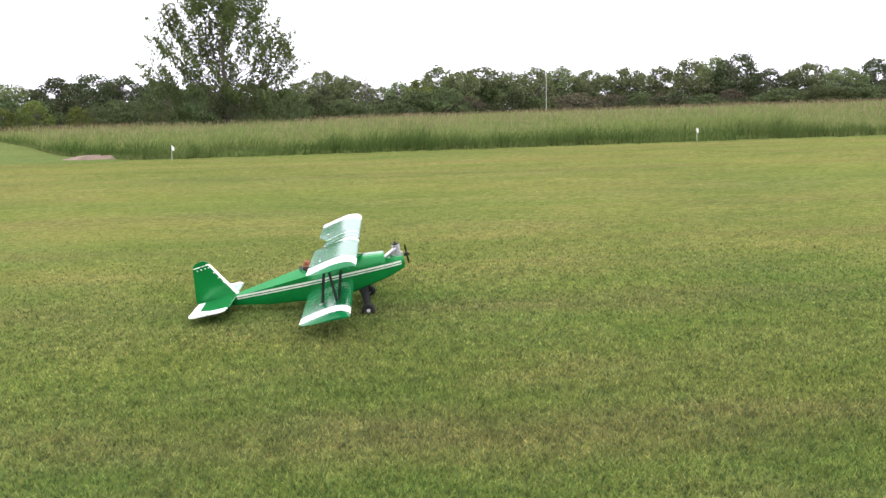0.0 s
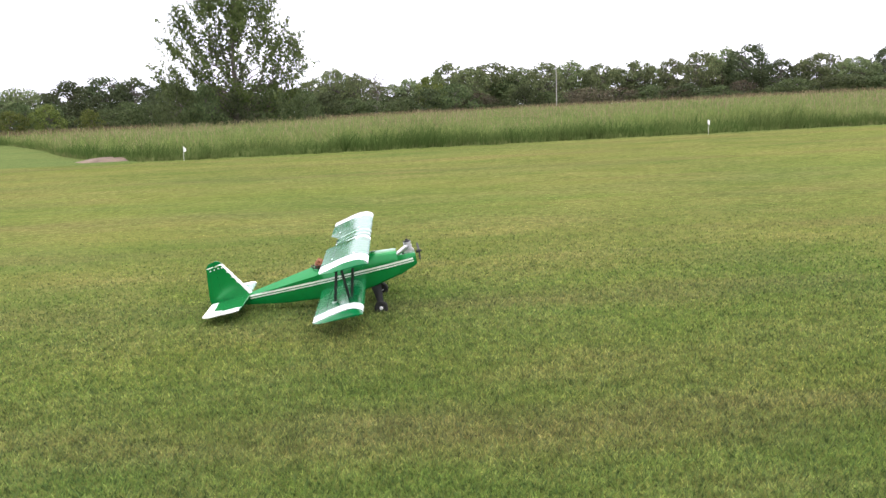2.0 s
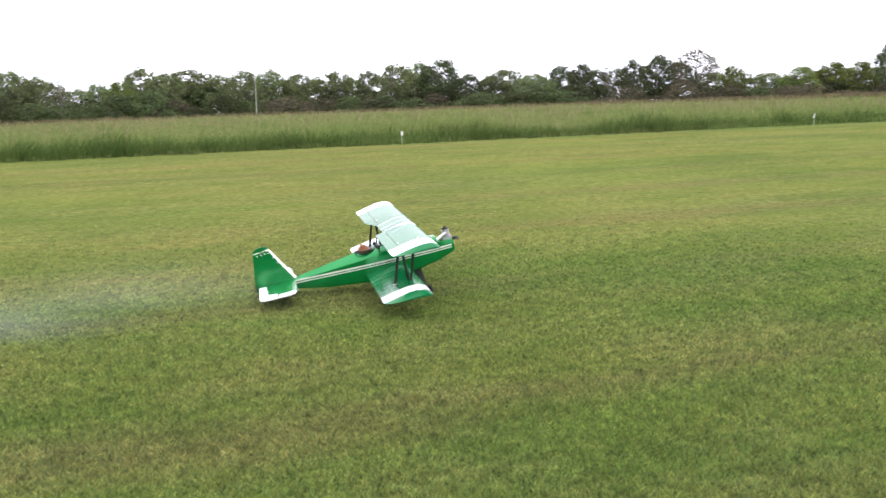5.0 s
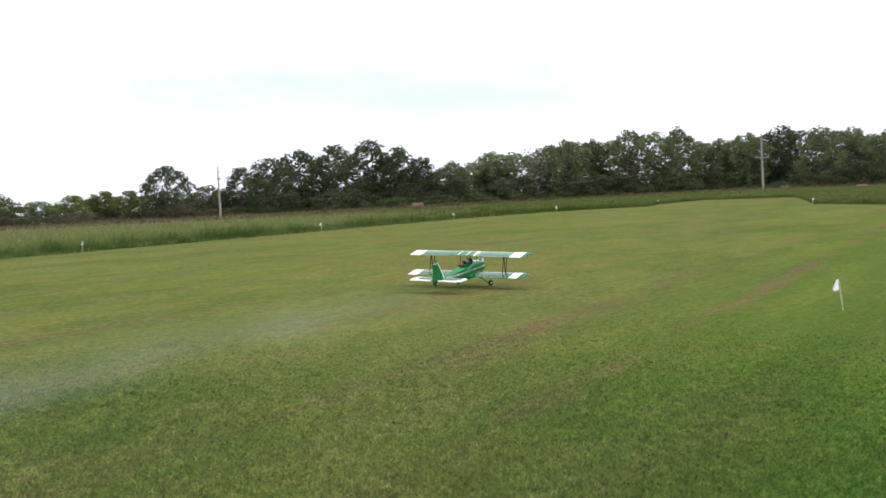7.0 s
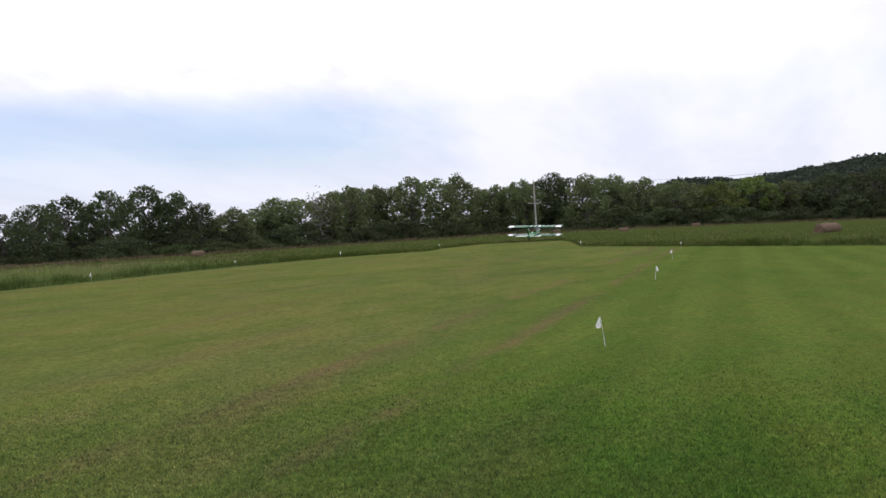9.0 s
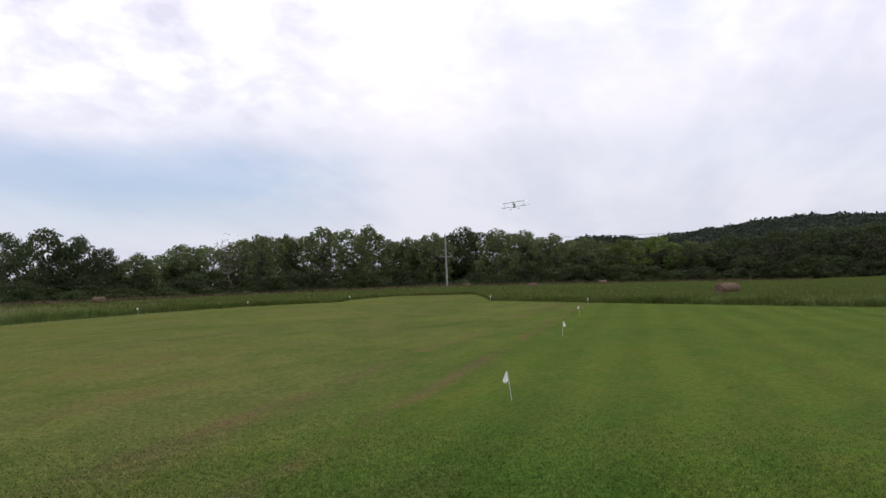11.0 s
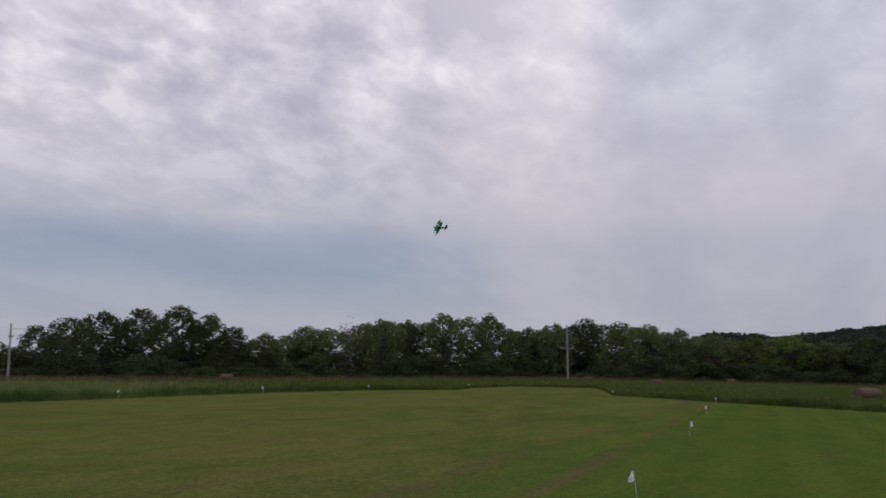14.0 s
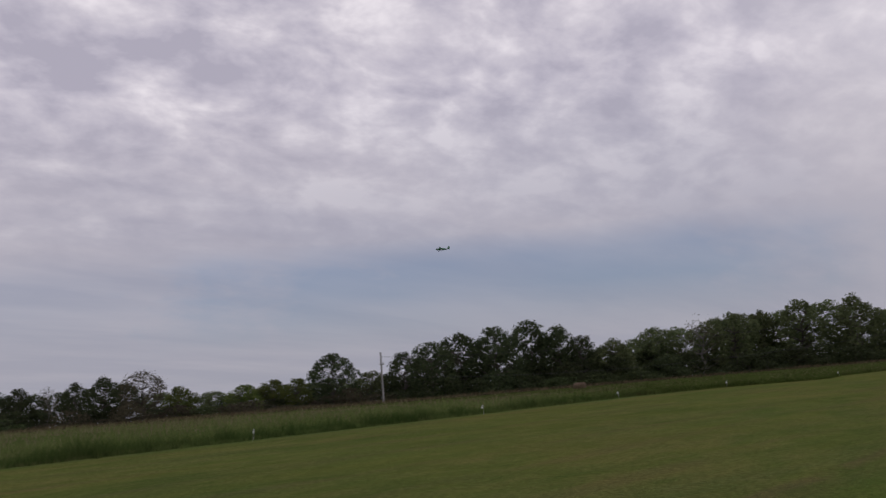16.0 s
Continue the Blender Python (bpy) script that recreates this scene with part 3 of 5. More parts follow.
    r = np.interp(az, azs, re) + d
    x, y = -np.sin(np.radians(az)) * r, np.cos(np.radians(az)) * r
    top = g(x, y) + (meadow_height(d) + (rng.uniform(-0.1, 0.5, m) ** 3 * 2.6 + rng.uniform(-0.08, 0.12, m)) * np.where(x > 45, 0.3, 1.0)) * (1.0 - 0.45 * np.clip((x - 40) / 25, 0, 1))
    w, h = (0.005 + 0.00026 * r) * rng.uniform(0.5, 1.1, m), rng.uniform(0.10, 0.30, m)
    a, bend = rng.uniform(0, np.pi, m), rng.normal(0, 0.06, (m, 2))
    v = np.empty((m, 4, 3), np.float32)
    v[:, 0] = np.c_[x, y, top - h * 1.6]
    v[:, 1] = np.c_[x + np.cos(a) * w + bend[:, 0] * 0.6, y + np.sin(a) * w + bend[:, 1] * 0.6, top - h * 0.3]
    v[:, 2] = np.c_[x + bend[:, 0], y + bend[:, 1], top]
    v[:, 3] = np.c_[x - np.cos(a) * w + bend[:, 0] * 0.6, y - np.sin(a) * w + bend[:, 1] * 0.6, top - h * 0.3]
    tagged(new("grass_seed_heads", fast_mesh("grass_seed_heads", v.reshape(-1, 3), np.arange(4 * m).reshape(m, 4), SEED)), "tan seed heads above the tall grass", "seed heads", kind="stuff")


def build_dry_weeds():
    """A brown belt of dead weed stems between the tall grass and the trees."""
    rng = np.random.default_rng(19)
    m = 24000
    az = rng.uniform(-100, 30, m)
    r = np.interp(-az, [-26, -8, 10, 40, 50, 60, 75, 108], [115, 125, 140, 140, 138, 150, 165, 175]) - 8 - rng.random(m) ** 1.4 * 40
    x, y = -np.sin(np.radians(az)) * r, np.cos(np.radians(az)) * r
    drift = np.array([noise.noise(Vector((p * 0.12, q * 0.12, 2))) for p, q in zip(x, y)])
    h = rng.uniform(0.18, 0.52, m) * np.clip(1 + 0.9 * drift, 0.4, 1.7) * np.interp(-az, [40, 70], [1.0, 0.62])
    base, w, a = g(x, y) + 0.35, rng.uniform(0.018, 0.045, m), rng.uniform(0, np.pi, m)
    bend = rng.normal(0, 0.12, (m, 2))
    v = np.empty((m, 4, 3), np.float32)
    v[:, 0] = np.c_[x, y, base]
    v[:, 1] = np.c_[x + np.cos(a) * w, y + np.sin(a) * w, base + h * 0.6]
    v[:, 2] = np.c_[x + bend[:, 0], y + bend[:, 1], base + h]
    v[:, 3] = np.c_[x - np.cos(a) * w, y - np.sin(a) * w, base + h * 0.55]
    tagged(new("dry_weeds", fast_mesh("dry_weeds", v.reshape(-1, 3), np.arange(4 * m).reshape(m, 4), DRY_STEMS)), "belt of dead brown weed stems before the trees", "weeds", kind="stuff")


def leaf_body_material():
    m, nt, p = material("matted_tall_grass", 0.95)
    f = mixed(nt, 0.5, noise_of(nt, 0.35, 4, 0.6, "world"), noise_of(nt, 3.0, 4, 0.7, "world"))
    low = ramp_of(nt, f, [(0.35, (0.055, 0.084, 0.022)), (0.65, (0.108, 0.138, 0.043))])
    dry = ramp_of(nt, noise_of(nt, 0.12, 4, 0.6, "world"), [(0.44, (0, 0, 0)), (0.70, (0.4, 0.4, 0.4))])
    sep = nt.nodes.new("ShaderNodeSeparateXYZ")
    nt.links.new(nt.nodes.new("ShaderNodeNewGeometry").outputs["Position"], sep.inputs[0])
    lush = nt.nodes.new("ShaderNodeMapRange")
    lush.inputs["From Min"].default_value, lush.inputs["From Max"].default_value = 35, 60
    nt.links.new(sep.outputs[0], lush.inputs["Value"])
    nt.links.new(mixed(nt, lush.outputs[0], mixed(nt, dry, low, (0.145, 0.132, 0.062)), mixed(nt, 0.7, low, (0.044, 0.058, 0.014))), p.inputs["Base Color"])
    p.inputs["Specular IOR Level"].default_value = 0.0
    bumped(nt, p, noise_of(nt, 9.0, 4, 0.7, "world"), 1.0, 0.12)
    return m


# ============ trees ============
def wood_mesh(segs):
    """Tapered five-sided limbs from (start, end, radius, radius) rows."""
    V, F = [], []
    for p, e, r0, r1 in segs:
        d = (e - p) / (np.linalg.norm(e - p) + 1e-9)
        u = np.cross(d, [0.3, 0.9, 0.2])
        u /= np.linalg.norm(u) + 1e-9
        v = np.cross(d, u)
        b = len(V)
        for c, r in ((p, r0), (e, r1)):
            for i in range(5):
                an = 2 * math.pi * i / 5
                V.append(c + u * r * math.cos(an) + v * r * math.sin(an))
        F += [(b + i, b + (i + 1) % 5, b + 5 + (i + 1) % 5, b + 5 + i) for i in range(5)]
    return np.array(V), F


def leaf_mesh(rng, C, nrm, size, aspect=1.0):
    """One small bent leaf spray round each centre, facing along its normal."""
    n = len(C)
    nrm = nrm / (np.linalg.norm(nrm, axis=1)[:, None] + 1e-9)
    u = np.cross(nrm, rng.normal(0, 1, (n, 3)))
    u /= np.linalg.norm(u, axis=1)[:, None] + 1e-9
    v = np.cross(nrm, u)
    s = (size * rng.uniform(0.55, 1.3, n))[:, None]
    u, v, nrm = (q * np.array([1 / aspect, 1 / aspect, 1]) for q in (u, v, nrm))
    L = np.empty((n, 3, 3))
    L[:, 0], L[:, 1], L[:, 2] = C - u * s * 0.9, C + v * s * 0.75 + nrm * s * 0.2, C + u * s * 0.9 - v * s * 0.35
    L = L[C[:, 2] > 0.012].reshape(-1, 3)
    return L, np.arange(len(L)).reshape(-1, 3)


def unit_scale(C):
    """Factors that bring a crown to height 1 and width 1."""
    wd = np.quantile(np.hypot(C[:, 0], C[:, 1]), 0.975) * 2
    return np.array([1 / wd, 1 / wd, 1 / np.quantile(C[:, 2], 0.995)])


def clump_tree(seed, clumps, per_clump, leaf, low, widest=0.42, size=(0.085, 0.15), foot=0.75, trunk=0.020, aspect=1.0, fray=0.10, inner=0.30, lift=0.2):
    """A broad crown of many leaf clumps carried on limbs, with a lobed outline; height and width 1."""
    rng = np.random.default_rng(seed)
    top = 0.80
    pts = [np.array([rng.normal(0, 0.012) * i, rng.normal(0, 0.012) * i, top * i / 6]) for i in range(7)]
    rad = np.linspace(trunk, trunk * 0.3, 7)
    segs = [(pts[i], pts[i + 1], rad[i], rad[i + 1]) for i in range(6)]
    C, N = [], []
    for k in range(clumps):
        q = (k + rng.random()) / clumps
        wide = math.sqrt(max(0.0, 1 - ((q - widest) / (1 - widest)) ** 2)) if q > widest else foot + (1 - foot) * q / widest
        cr = rng.uniform(*size)
        out = max(0.0, 0.5 * wide - cr * 0.6) * (inner + (1 - inner) * math.sqrt(rng.random())) * rng.uniform(0.88, 1.1)
        a = k * 2.4 + rng.normal(0, 0.5)
        c = np.array([math.cos(a) * out, math.sin(a) * out, low + (1 - low) * q - cr * 0.5 * q])
        st = pts[min(6, max(0, int((c[2] - 0.35 * out) / top * 6)))]
        mid = st * 0.5 + c * 0.5 + np.array([0, 0, -0.04 * out])
        segs += [(st, mid, trunk * 0.36, trunk * 0.22), (mid, c, trunk * 0.22, trunk * 0.08)]
        m = int(per_clump * (cr / size[1]) ** 2 * rng.uniform(0.8, 1.2)) + 6
        d = rng.normal(0, 1, (m, 3)) + np.array([0.25 * math.cos(a), 0.25 * math.sin(a), 0.30])
        d /= np.linalg.norm(d, axis=1)[:, None]
        rr = cr * (0.45 + 0.6 * rng.random((m, 1)) ** 0.6) * (1 + fray * rng.normal(0, 1, (m, 1)) ** 2 * 0.5)
        C.append(c + d * rr * np.array([1.05, 1.05, 0.85]))
        N.append(d + rng.normal(0, 0.6, (m, 3)) + np.array([0, 0, lift]))
    C, N = np.vstack(C), np.vstack(N)
    k = unit_scale(C)
    V, F = wood_mesh(segs)
    return V * k, F, *leaf_mesh(rng, C * k, N, leaf, aspect)


def plume_tree(seed, plumes, per_plume, leaf, trunk=0.018):
    """An open conical tree: rising limbs that end in pointed leaf plumes; height and width 1."""
    rng = np.random.default_rng(seed)
    stem = [np.array([0.012 * math.sin(i * 1.7), 0.012 * math.cos(i * 1.3), 0.92 * i / 8]) for i in range(9)]
    rad = np.linspace(trunk, trunk * 0.15, 9)
    segs = [(stem[i], stem[i + 1], rad[i], rad[i + 1]) for i in range(8)]
    C, N = [], []
    for k in range(plumes):
        q = 0.14 + 0.85 * (k + rng.random()) / plumes
        wide = float(np.interp(q, [0.12, 0.22, 0.36, 0.55, 0.75, 0.92, 1.0], [0.32, 0.46, 0.50, 0.41, 0.28, 0.13, 0.03]))
        a = k * 2.39996 + rng.normal(0, 0.35)
        out = wide * (0.30 + 0.74 * math.sqrt(rng.random()))
        tip = np.array([math.cos(a) * out, math.sin(a) * out, q])
        h0 = max(0.07, q - out * rng.uniform(0.55, 1.0) - 0.03)
        i = min(7, int(h0 / 0.92 * 8))
        st = stem[i] + (stem[i + 1] - stem[i]) * (h0 / 0.92 * 8 - i)
        mid = st * 0.5 + tip * 0.5 + np.array([math.cos(a), math.sin(a), -0.6]) * 0.12 * out
        r0 = trunk * 0.30 * (1.1 - q)
        segs += [(st, mid, r0, r0 * 0.7), (mid, tip, r0 * 0.7, r0 * 0.2)]
        d = tip - mid
        d = d / (np.linalg.norm(d) + 1e-6) + np.array([0, 0, 0.25])
        d /= np.linalg.norm(d)
        length = rng.uniform(0.12, 0.19)
        for j in range(5):
            # side sprays fan out from the limb's end
            e = d + rng.normal(0, 0.42, 3) * (1 if j else 0.2)
            e /= np.linalg.norm(e)
            p0 = tip - d * length * rng.uniform(0.2, 0.8)
            p1 = p0 + e * length * rng.uniform(0.6, 1.0)
            segs.append((p0, p1, r0 * 0.2, r0 * 0.06))
            m = per_plume // 5
            w = rng.random((m, 1))
            off = rng.normal(0, 1, (m, 3))
            C.append(p0 * (1 - w) + p1 * w + off * 0.019 * (1.25 - w))
            N.append(off + rng.normal(0, 0.5, (m, 3)) + np.array([0, 0, 0.5]))
    C, N = np.vstack(C), np.vstack(N)
    k = unit_scale(C)
    V, F = wood_mesh(segs)
    return V * k, F, *leaf_mesh(rng, C * k, N, leaf)


def tree_model(name, seed, leaf_mat, label, category, bark=None, grow=clump_tree, **kw):
    V, F, L, LF = grow(seed, **kw)
    t = thing(name, label, category)
    part("trunk", fast_mesh("trunk", V, F, bark or BARK, smooth=True), None, t)
    part("crown", fast_mesh("crown", L, LF, leaf_mat), None, t)
    return t


def stand(az, r):
    x, y = -math.sin(radians(az)) * r, math.cos(radians(az)) * r
    return x, y, float(g(x, y))


def put_tree(model, az, r, top_el, width_deg, used, label="", group="far treeline"):
    x, y, z = stand(az, r)
    h = EYE + r * math.tan(radians(top_el)) - z + 0.1
    h *= 1.04
    w = r * radians(width_deg)
    rnd = random.Random(int(az * 100))
    m = pose(x, y, z - 0.1, 0, 0, rnd.uniform(0, 360)) @ Matrix.Diagonal((w, w, h, 1))
    if model not in used:
        used.add(model)
        model.matrix_basis = m
        ob = model
    else:
        ob = copy_thing(model, pose(0, 0, 0))
        ob.matrix_basis = m
    tagged(ob, label, group=group)
    return ob


# azimuth, top elevation, width (degrees), kind
SKYLINE = """25 2.1 3.2 m; 22.4 2.4 2.8 d; 20.4 2.6 3 d; 18.7 2.5 2.6 d; 16.9 2.2 2.6 d; 14.3 2 2.6 m; 11.4 1.9 2.6 m; 8.6 2.1 1.9 m
7.2 2.65 2.2 m; 6 2.4 1.8 m; 4.8 2.5 1.8 b; 2.8 2 1.7 m; 1.6 2.1 1.7 l; .4 2.8 2 m; -.9 2.5 2 m; -2.3 2.7 2.6 m; -4 2.4 2 m
-5.4 2.6 2.2 m; -7 2.6 2.2 m; -8.6 2.4 1.8 m; -10.7 2.45 2.2 m; -12.8 2.5 2 m; -14.4 2.85 2.2 m; -15.9 2.9 2 m; -17.2 3.05 2.8 d
-18.9 2.2 2 d; -21 2.4 2.4 m; -22.9 2.1 2 m; -24.4 2.5 2.2 d; -25.7 2.6 1.8 d; -27.2 2.65 1.3 b; -28.6 2.75 1.4 d; -30.1 2.95 2 d
-32.3 3.2 2.2 r; -34.3 2.2 1.7 l; -36.2 1.8 2.4 m; -38 2.05 2 l; -39.7 2.2 2.2 l; -41.1 2.2 1.7 l; -43.3 3.45 2.5 o; -45.6 2.3 2 m
-47.6 3.25 2.3 d; -49.2 3.7 2.8 d; -51.1 4.05 3 d; -53.2 4.3 3.2 d; -55.2 4.5 3.2 d; -57.1 4.05 2.6 d; -58.4 3.4 2 d; -60.3 3 2.4 m
-62.8 3.45 2.5 m; -65.4 3.75 2.6 b; -67.3 3.85 2.4 m; -68.9 3.85 2 m; -71 4.2 2.6 m; -73.9 4.15 2.4 m; -76.2 3.4 2 m; -77.9 3.6 2 m
-79.7 3.9 2.2 d; -81.7 3.7 2.2 m; -83.4 3.5 2.2 m; -85.2 3.2 2.2 m; -87.1 2.9 2.4 m; -89.3 2.7 2.6 l; -91.4 2.8 2.8 l; -93.2 2.4 2.4 m
-95.5 2.6 3 d; -98 2.7 3 d; -100.5 2.8 3 d; -103.3 2.8 3 d; -106.2 2.8 3.2 d"""


def tree_distance(az):
    return float(np.interp(-az, [-26, -8, 10, 40, 50, 60, 75, 108], [115, 125, 140, 140, 138, 150, 165, 175]))


def build_trees():
    used = set()
    kw = dict(clumps=62, per_clump=95, size=(0.065, 0.12), leaf=0.030, low=0.06)
    mixed_trees = [tree_model("tree", s, LEAF, "leafy green deciduous tree in the far treeline", "tree", **dict(kw, widest=0.28 + 0.09 * i, clumps=50 + 8 * i, low=0.03 + 0.03 * i)) for i, s in enumerate((11, 12, 13, 14, 15))]
    dark_trees = [tree_model("tree", s, LEAF_DARK, "tall dark green tree with gaps in its crown", "tree", **dict(kw, clumps=54, per_clump=105, size=(0.060, 0.115), leaf=0.028, low=0.10, fray=0.18)) for s in (21, 22, 23)]
    light_trees = [tree_model("tree", s, LEAF_LIGHT, "low yellow-green tree in the far treeline", "tree", **kw) for s in (31, 32)]
    bare_trees = [tree_model("tree", s, LEAF_BROWN, "half-bare grey tree with thin foliage", "tree", PALE_BARK, **dict(kw, clumps=40, per_clump=30, leaf=0.020, fray=0.7)) for s in (41,)]
    round_trees = [tree_model("tree", s, LEAF_BROWN, "round reddish-brown tree with open branches", "tree", **dict(kw, clumps=40, per_clump=70, size=(0.06, 0.12), leaf=0.026, low=0.32, inner=0.6, fray=0.4)) for s in (51,)]
    oak = [tree_model("tree", 55, LEAF_DARK, "round dense dark oak standing clear of its neighbours", "tree", **dict(kw, clumps=70, per_clump=110, size=(0.06, 0.11), leaf=0.027, low=0.10, widest=0.40))]
    kinds = {"o": oak, "m": mixed_trees, "d": dark_trees, "l": light_trees, "b": bare_trees, "r": round_trees}
    count, crowns = {k: 0 for k in kinds}, []
    for row in SKYLINE.replace("\n", ";").split(";"):
        a, el, w, k = row.split()
        a, el, w = float(a), float(el), float(w)
        models = kinds[k]
        put_tree(models[count[k] % len(models)], a, tree_distance(a) + (count[k] * 7 % 11) - 4, el, w * 1.25, used)
        count[k] += 1
        crowns.append((a, el, k))
    for (a, ea, ka), (b, eb, kb) in zip(crowns, crowns[1:]):
        k = "d" if "d" in (ka, kb) else "m"
        put_tree(kinds[k][count[k] % len(kinds[k])], (a + b) / 2, tree_distance(a) + 9, min(ea, eb) * (0.86 if a > -60 else 0.96), (a - b) * 0.9 + (1.3 if a > -60 else 1.9), used)
        count[k] += 1
    # undergrowth in front of and between the trees; its darker leaf colours carry the shade there
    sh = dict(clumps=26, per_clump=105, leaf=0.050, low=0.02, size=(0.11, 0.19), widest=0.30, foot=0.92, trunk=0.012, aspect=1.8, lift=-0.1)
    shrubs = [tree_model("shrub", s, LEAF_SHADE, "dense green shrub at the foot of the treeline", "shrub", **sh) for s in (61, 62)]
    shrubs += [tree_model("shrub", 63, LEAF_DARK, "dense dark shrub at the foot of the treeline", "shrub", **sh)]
    scrub = [tree_model("shrub", s, LEAF_BROWN, "dry brownish scrub at the foot of the treeline", "shrub", **dict(sh, per_clump=80, fray=0.3)) for s in (64,)]
    rnd = random.Random(4)
    a = 28.0
    while a > -109:
        base = float(np.interp(-a, [-28, 0, 45, 60, 80, 108], [1.4, 1.5, 1.35, 1.9, 1.6, 1.3]))
        brown = -46 < a < 4
        for back in (15, 3, -7) if a < -44 else (3, -7):
            el = base * rnd.uniform(0.6, 1.3) - (0.3 if back < 0 else 0)
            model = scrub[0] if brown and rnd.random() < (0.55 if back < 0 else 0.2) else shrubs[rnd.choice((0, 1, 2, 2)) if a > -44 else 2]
            put_tree(model, a + rnd.uniform(-0.4, 0.4), tree_distance(a) + back, el, rnd.uniform(2.6, 3.6), used, group="treeline undergrowth")
        a -= 1.45
    for a in (-19.6, -21.2, -22.8, -24.4, -57.0, -59.4, -61.6):
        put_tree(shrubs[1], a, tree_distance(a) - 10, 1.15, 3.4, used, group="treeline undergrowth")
    # low pale bushes at the western end
    for az, el, w in ((25.5, 0.9, 2.2), (23.6, 1.2, 2.0), (21.4, 0.9, 1.6)):
        put_tree(light_trees[1], az, 88, el, w, used, "low bushy yellow-green sapling at the meadow's edge", "western bushes")
    # the lone big tree
    big = tree_model("large_tree", 77, LEAF_BIG, "large open-crowned tree with spiky outer twigs, taller than the treeline", "tree", grow=plume_tree, plumes=170, per_plume=180, leaf=0.0116)
    put_tree(big, 13.2, 78, 9.2, 8.7, used, group="lone tree")
    for az, el, w, mdl in ((16.6, 2.2, 2.8, 0), (15.0, 2.0, 2.6, 1), (13.2, 1.6, 2.6, 2), (11.2, 1.7, 2.8, 0), (9.2, 1.5, 2.4, 1)):
        put_tree(shrubs[mdl], az, 74, el, w, used, group="thicket under the lone tree")


def build_hill():
    """A wooded ridge far off, closed by a canopy of many crowns."""
    rng = np.random.default_rng(3)
    azs = np.arange(-70, -140.1, -0.5)
    top = np.interp(-azs, [70, 84, 87, 91, 93, 95, 97.5, 100, 104, 110, 125, 140], [0.3, 2.2, 3.2, 3.0, 3.25, 3.45, 3.75, 3.85, 3.65, 3.4, 3.0, 2.0])
    rows = np.linspace(0, 1, 9)
    V = []
    for a, el in zip(azs, top):
        for s in rows:
            r = 300 + 260 * s
            x, y = -math.sin(radians(a)) * r, math.cos(radians(a)) * r
            V.append((x, y, float(g(x, y)) - 1 + (EYE + 560 * math.tan(radians(el)) - 2.9) * (s ** 1.3)))
    n = len(rows)
    F = [(i * n + j, (i + 1) * n + j, (i + 1) * n + j + 1, i * n + j + 1) for i in range(len(azs) - 1) for j in range(n - 1)]
    tagged(new("backdrop_hill", fast_mesh("backdrop_hill", V, F, RIDGE, smooth=True)), "distant wooded ridge, dark green with haze in its colour", "hill", kind="structure")
    m = 56000
    az, s = -rng.uniform(72, 125, m), rng.random(m) ** 0.6
    r = 300 + 260 * s
    x, y = -np.sin(np.radians(az)) * r, np.cos(np.radians(az)) * r
    el = np.interp(-az, -azs, top)
    hgt = g(x, y) - 1 + (EYE + 560 * np.tan(np.radians(el)) - 4.5) * s ** 1.3
    crown = np.array([noise.noise(Vector((p * 0.11, q * 0.11, 0))) for p, q in zip(x, y)])
    C = np.c_[x, y, hgt + 1.9 + 1.4 * crown + rng.normal(0, 0.35, m)]
    d1, d2 = rng.normal(0, 0.55, (m, 3)), rng.normal(0, 0.55, (m, 3))
    L = np.stack([C - d1, C + d2 * 0.8, C + d1, C - d2 * 0.8], 1).reshape(-1, 3)
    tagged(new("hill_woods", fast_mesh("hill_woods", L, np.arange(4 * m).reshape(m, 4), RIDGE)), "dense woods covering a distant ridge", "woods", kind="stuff")


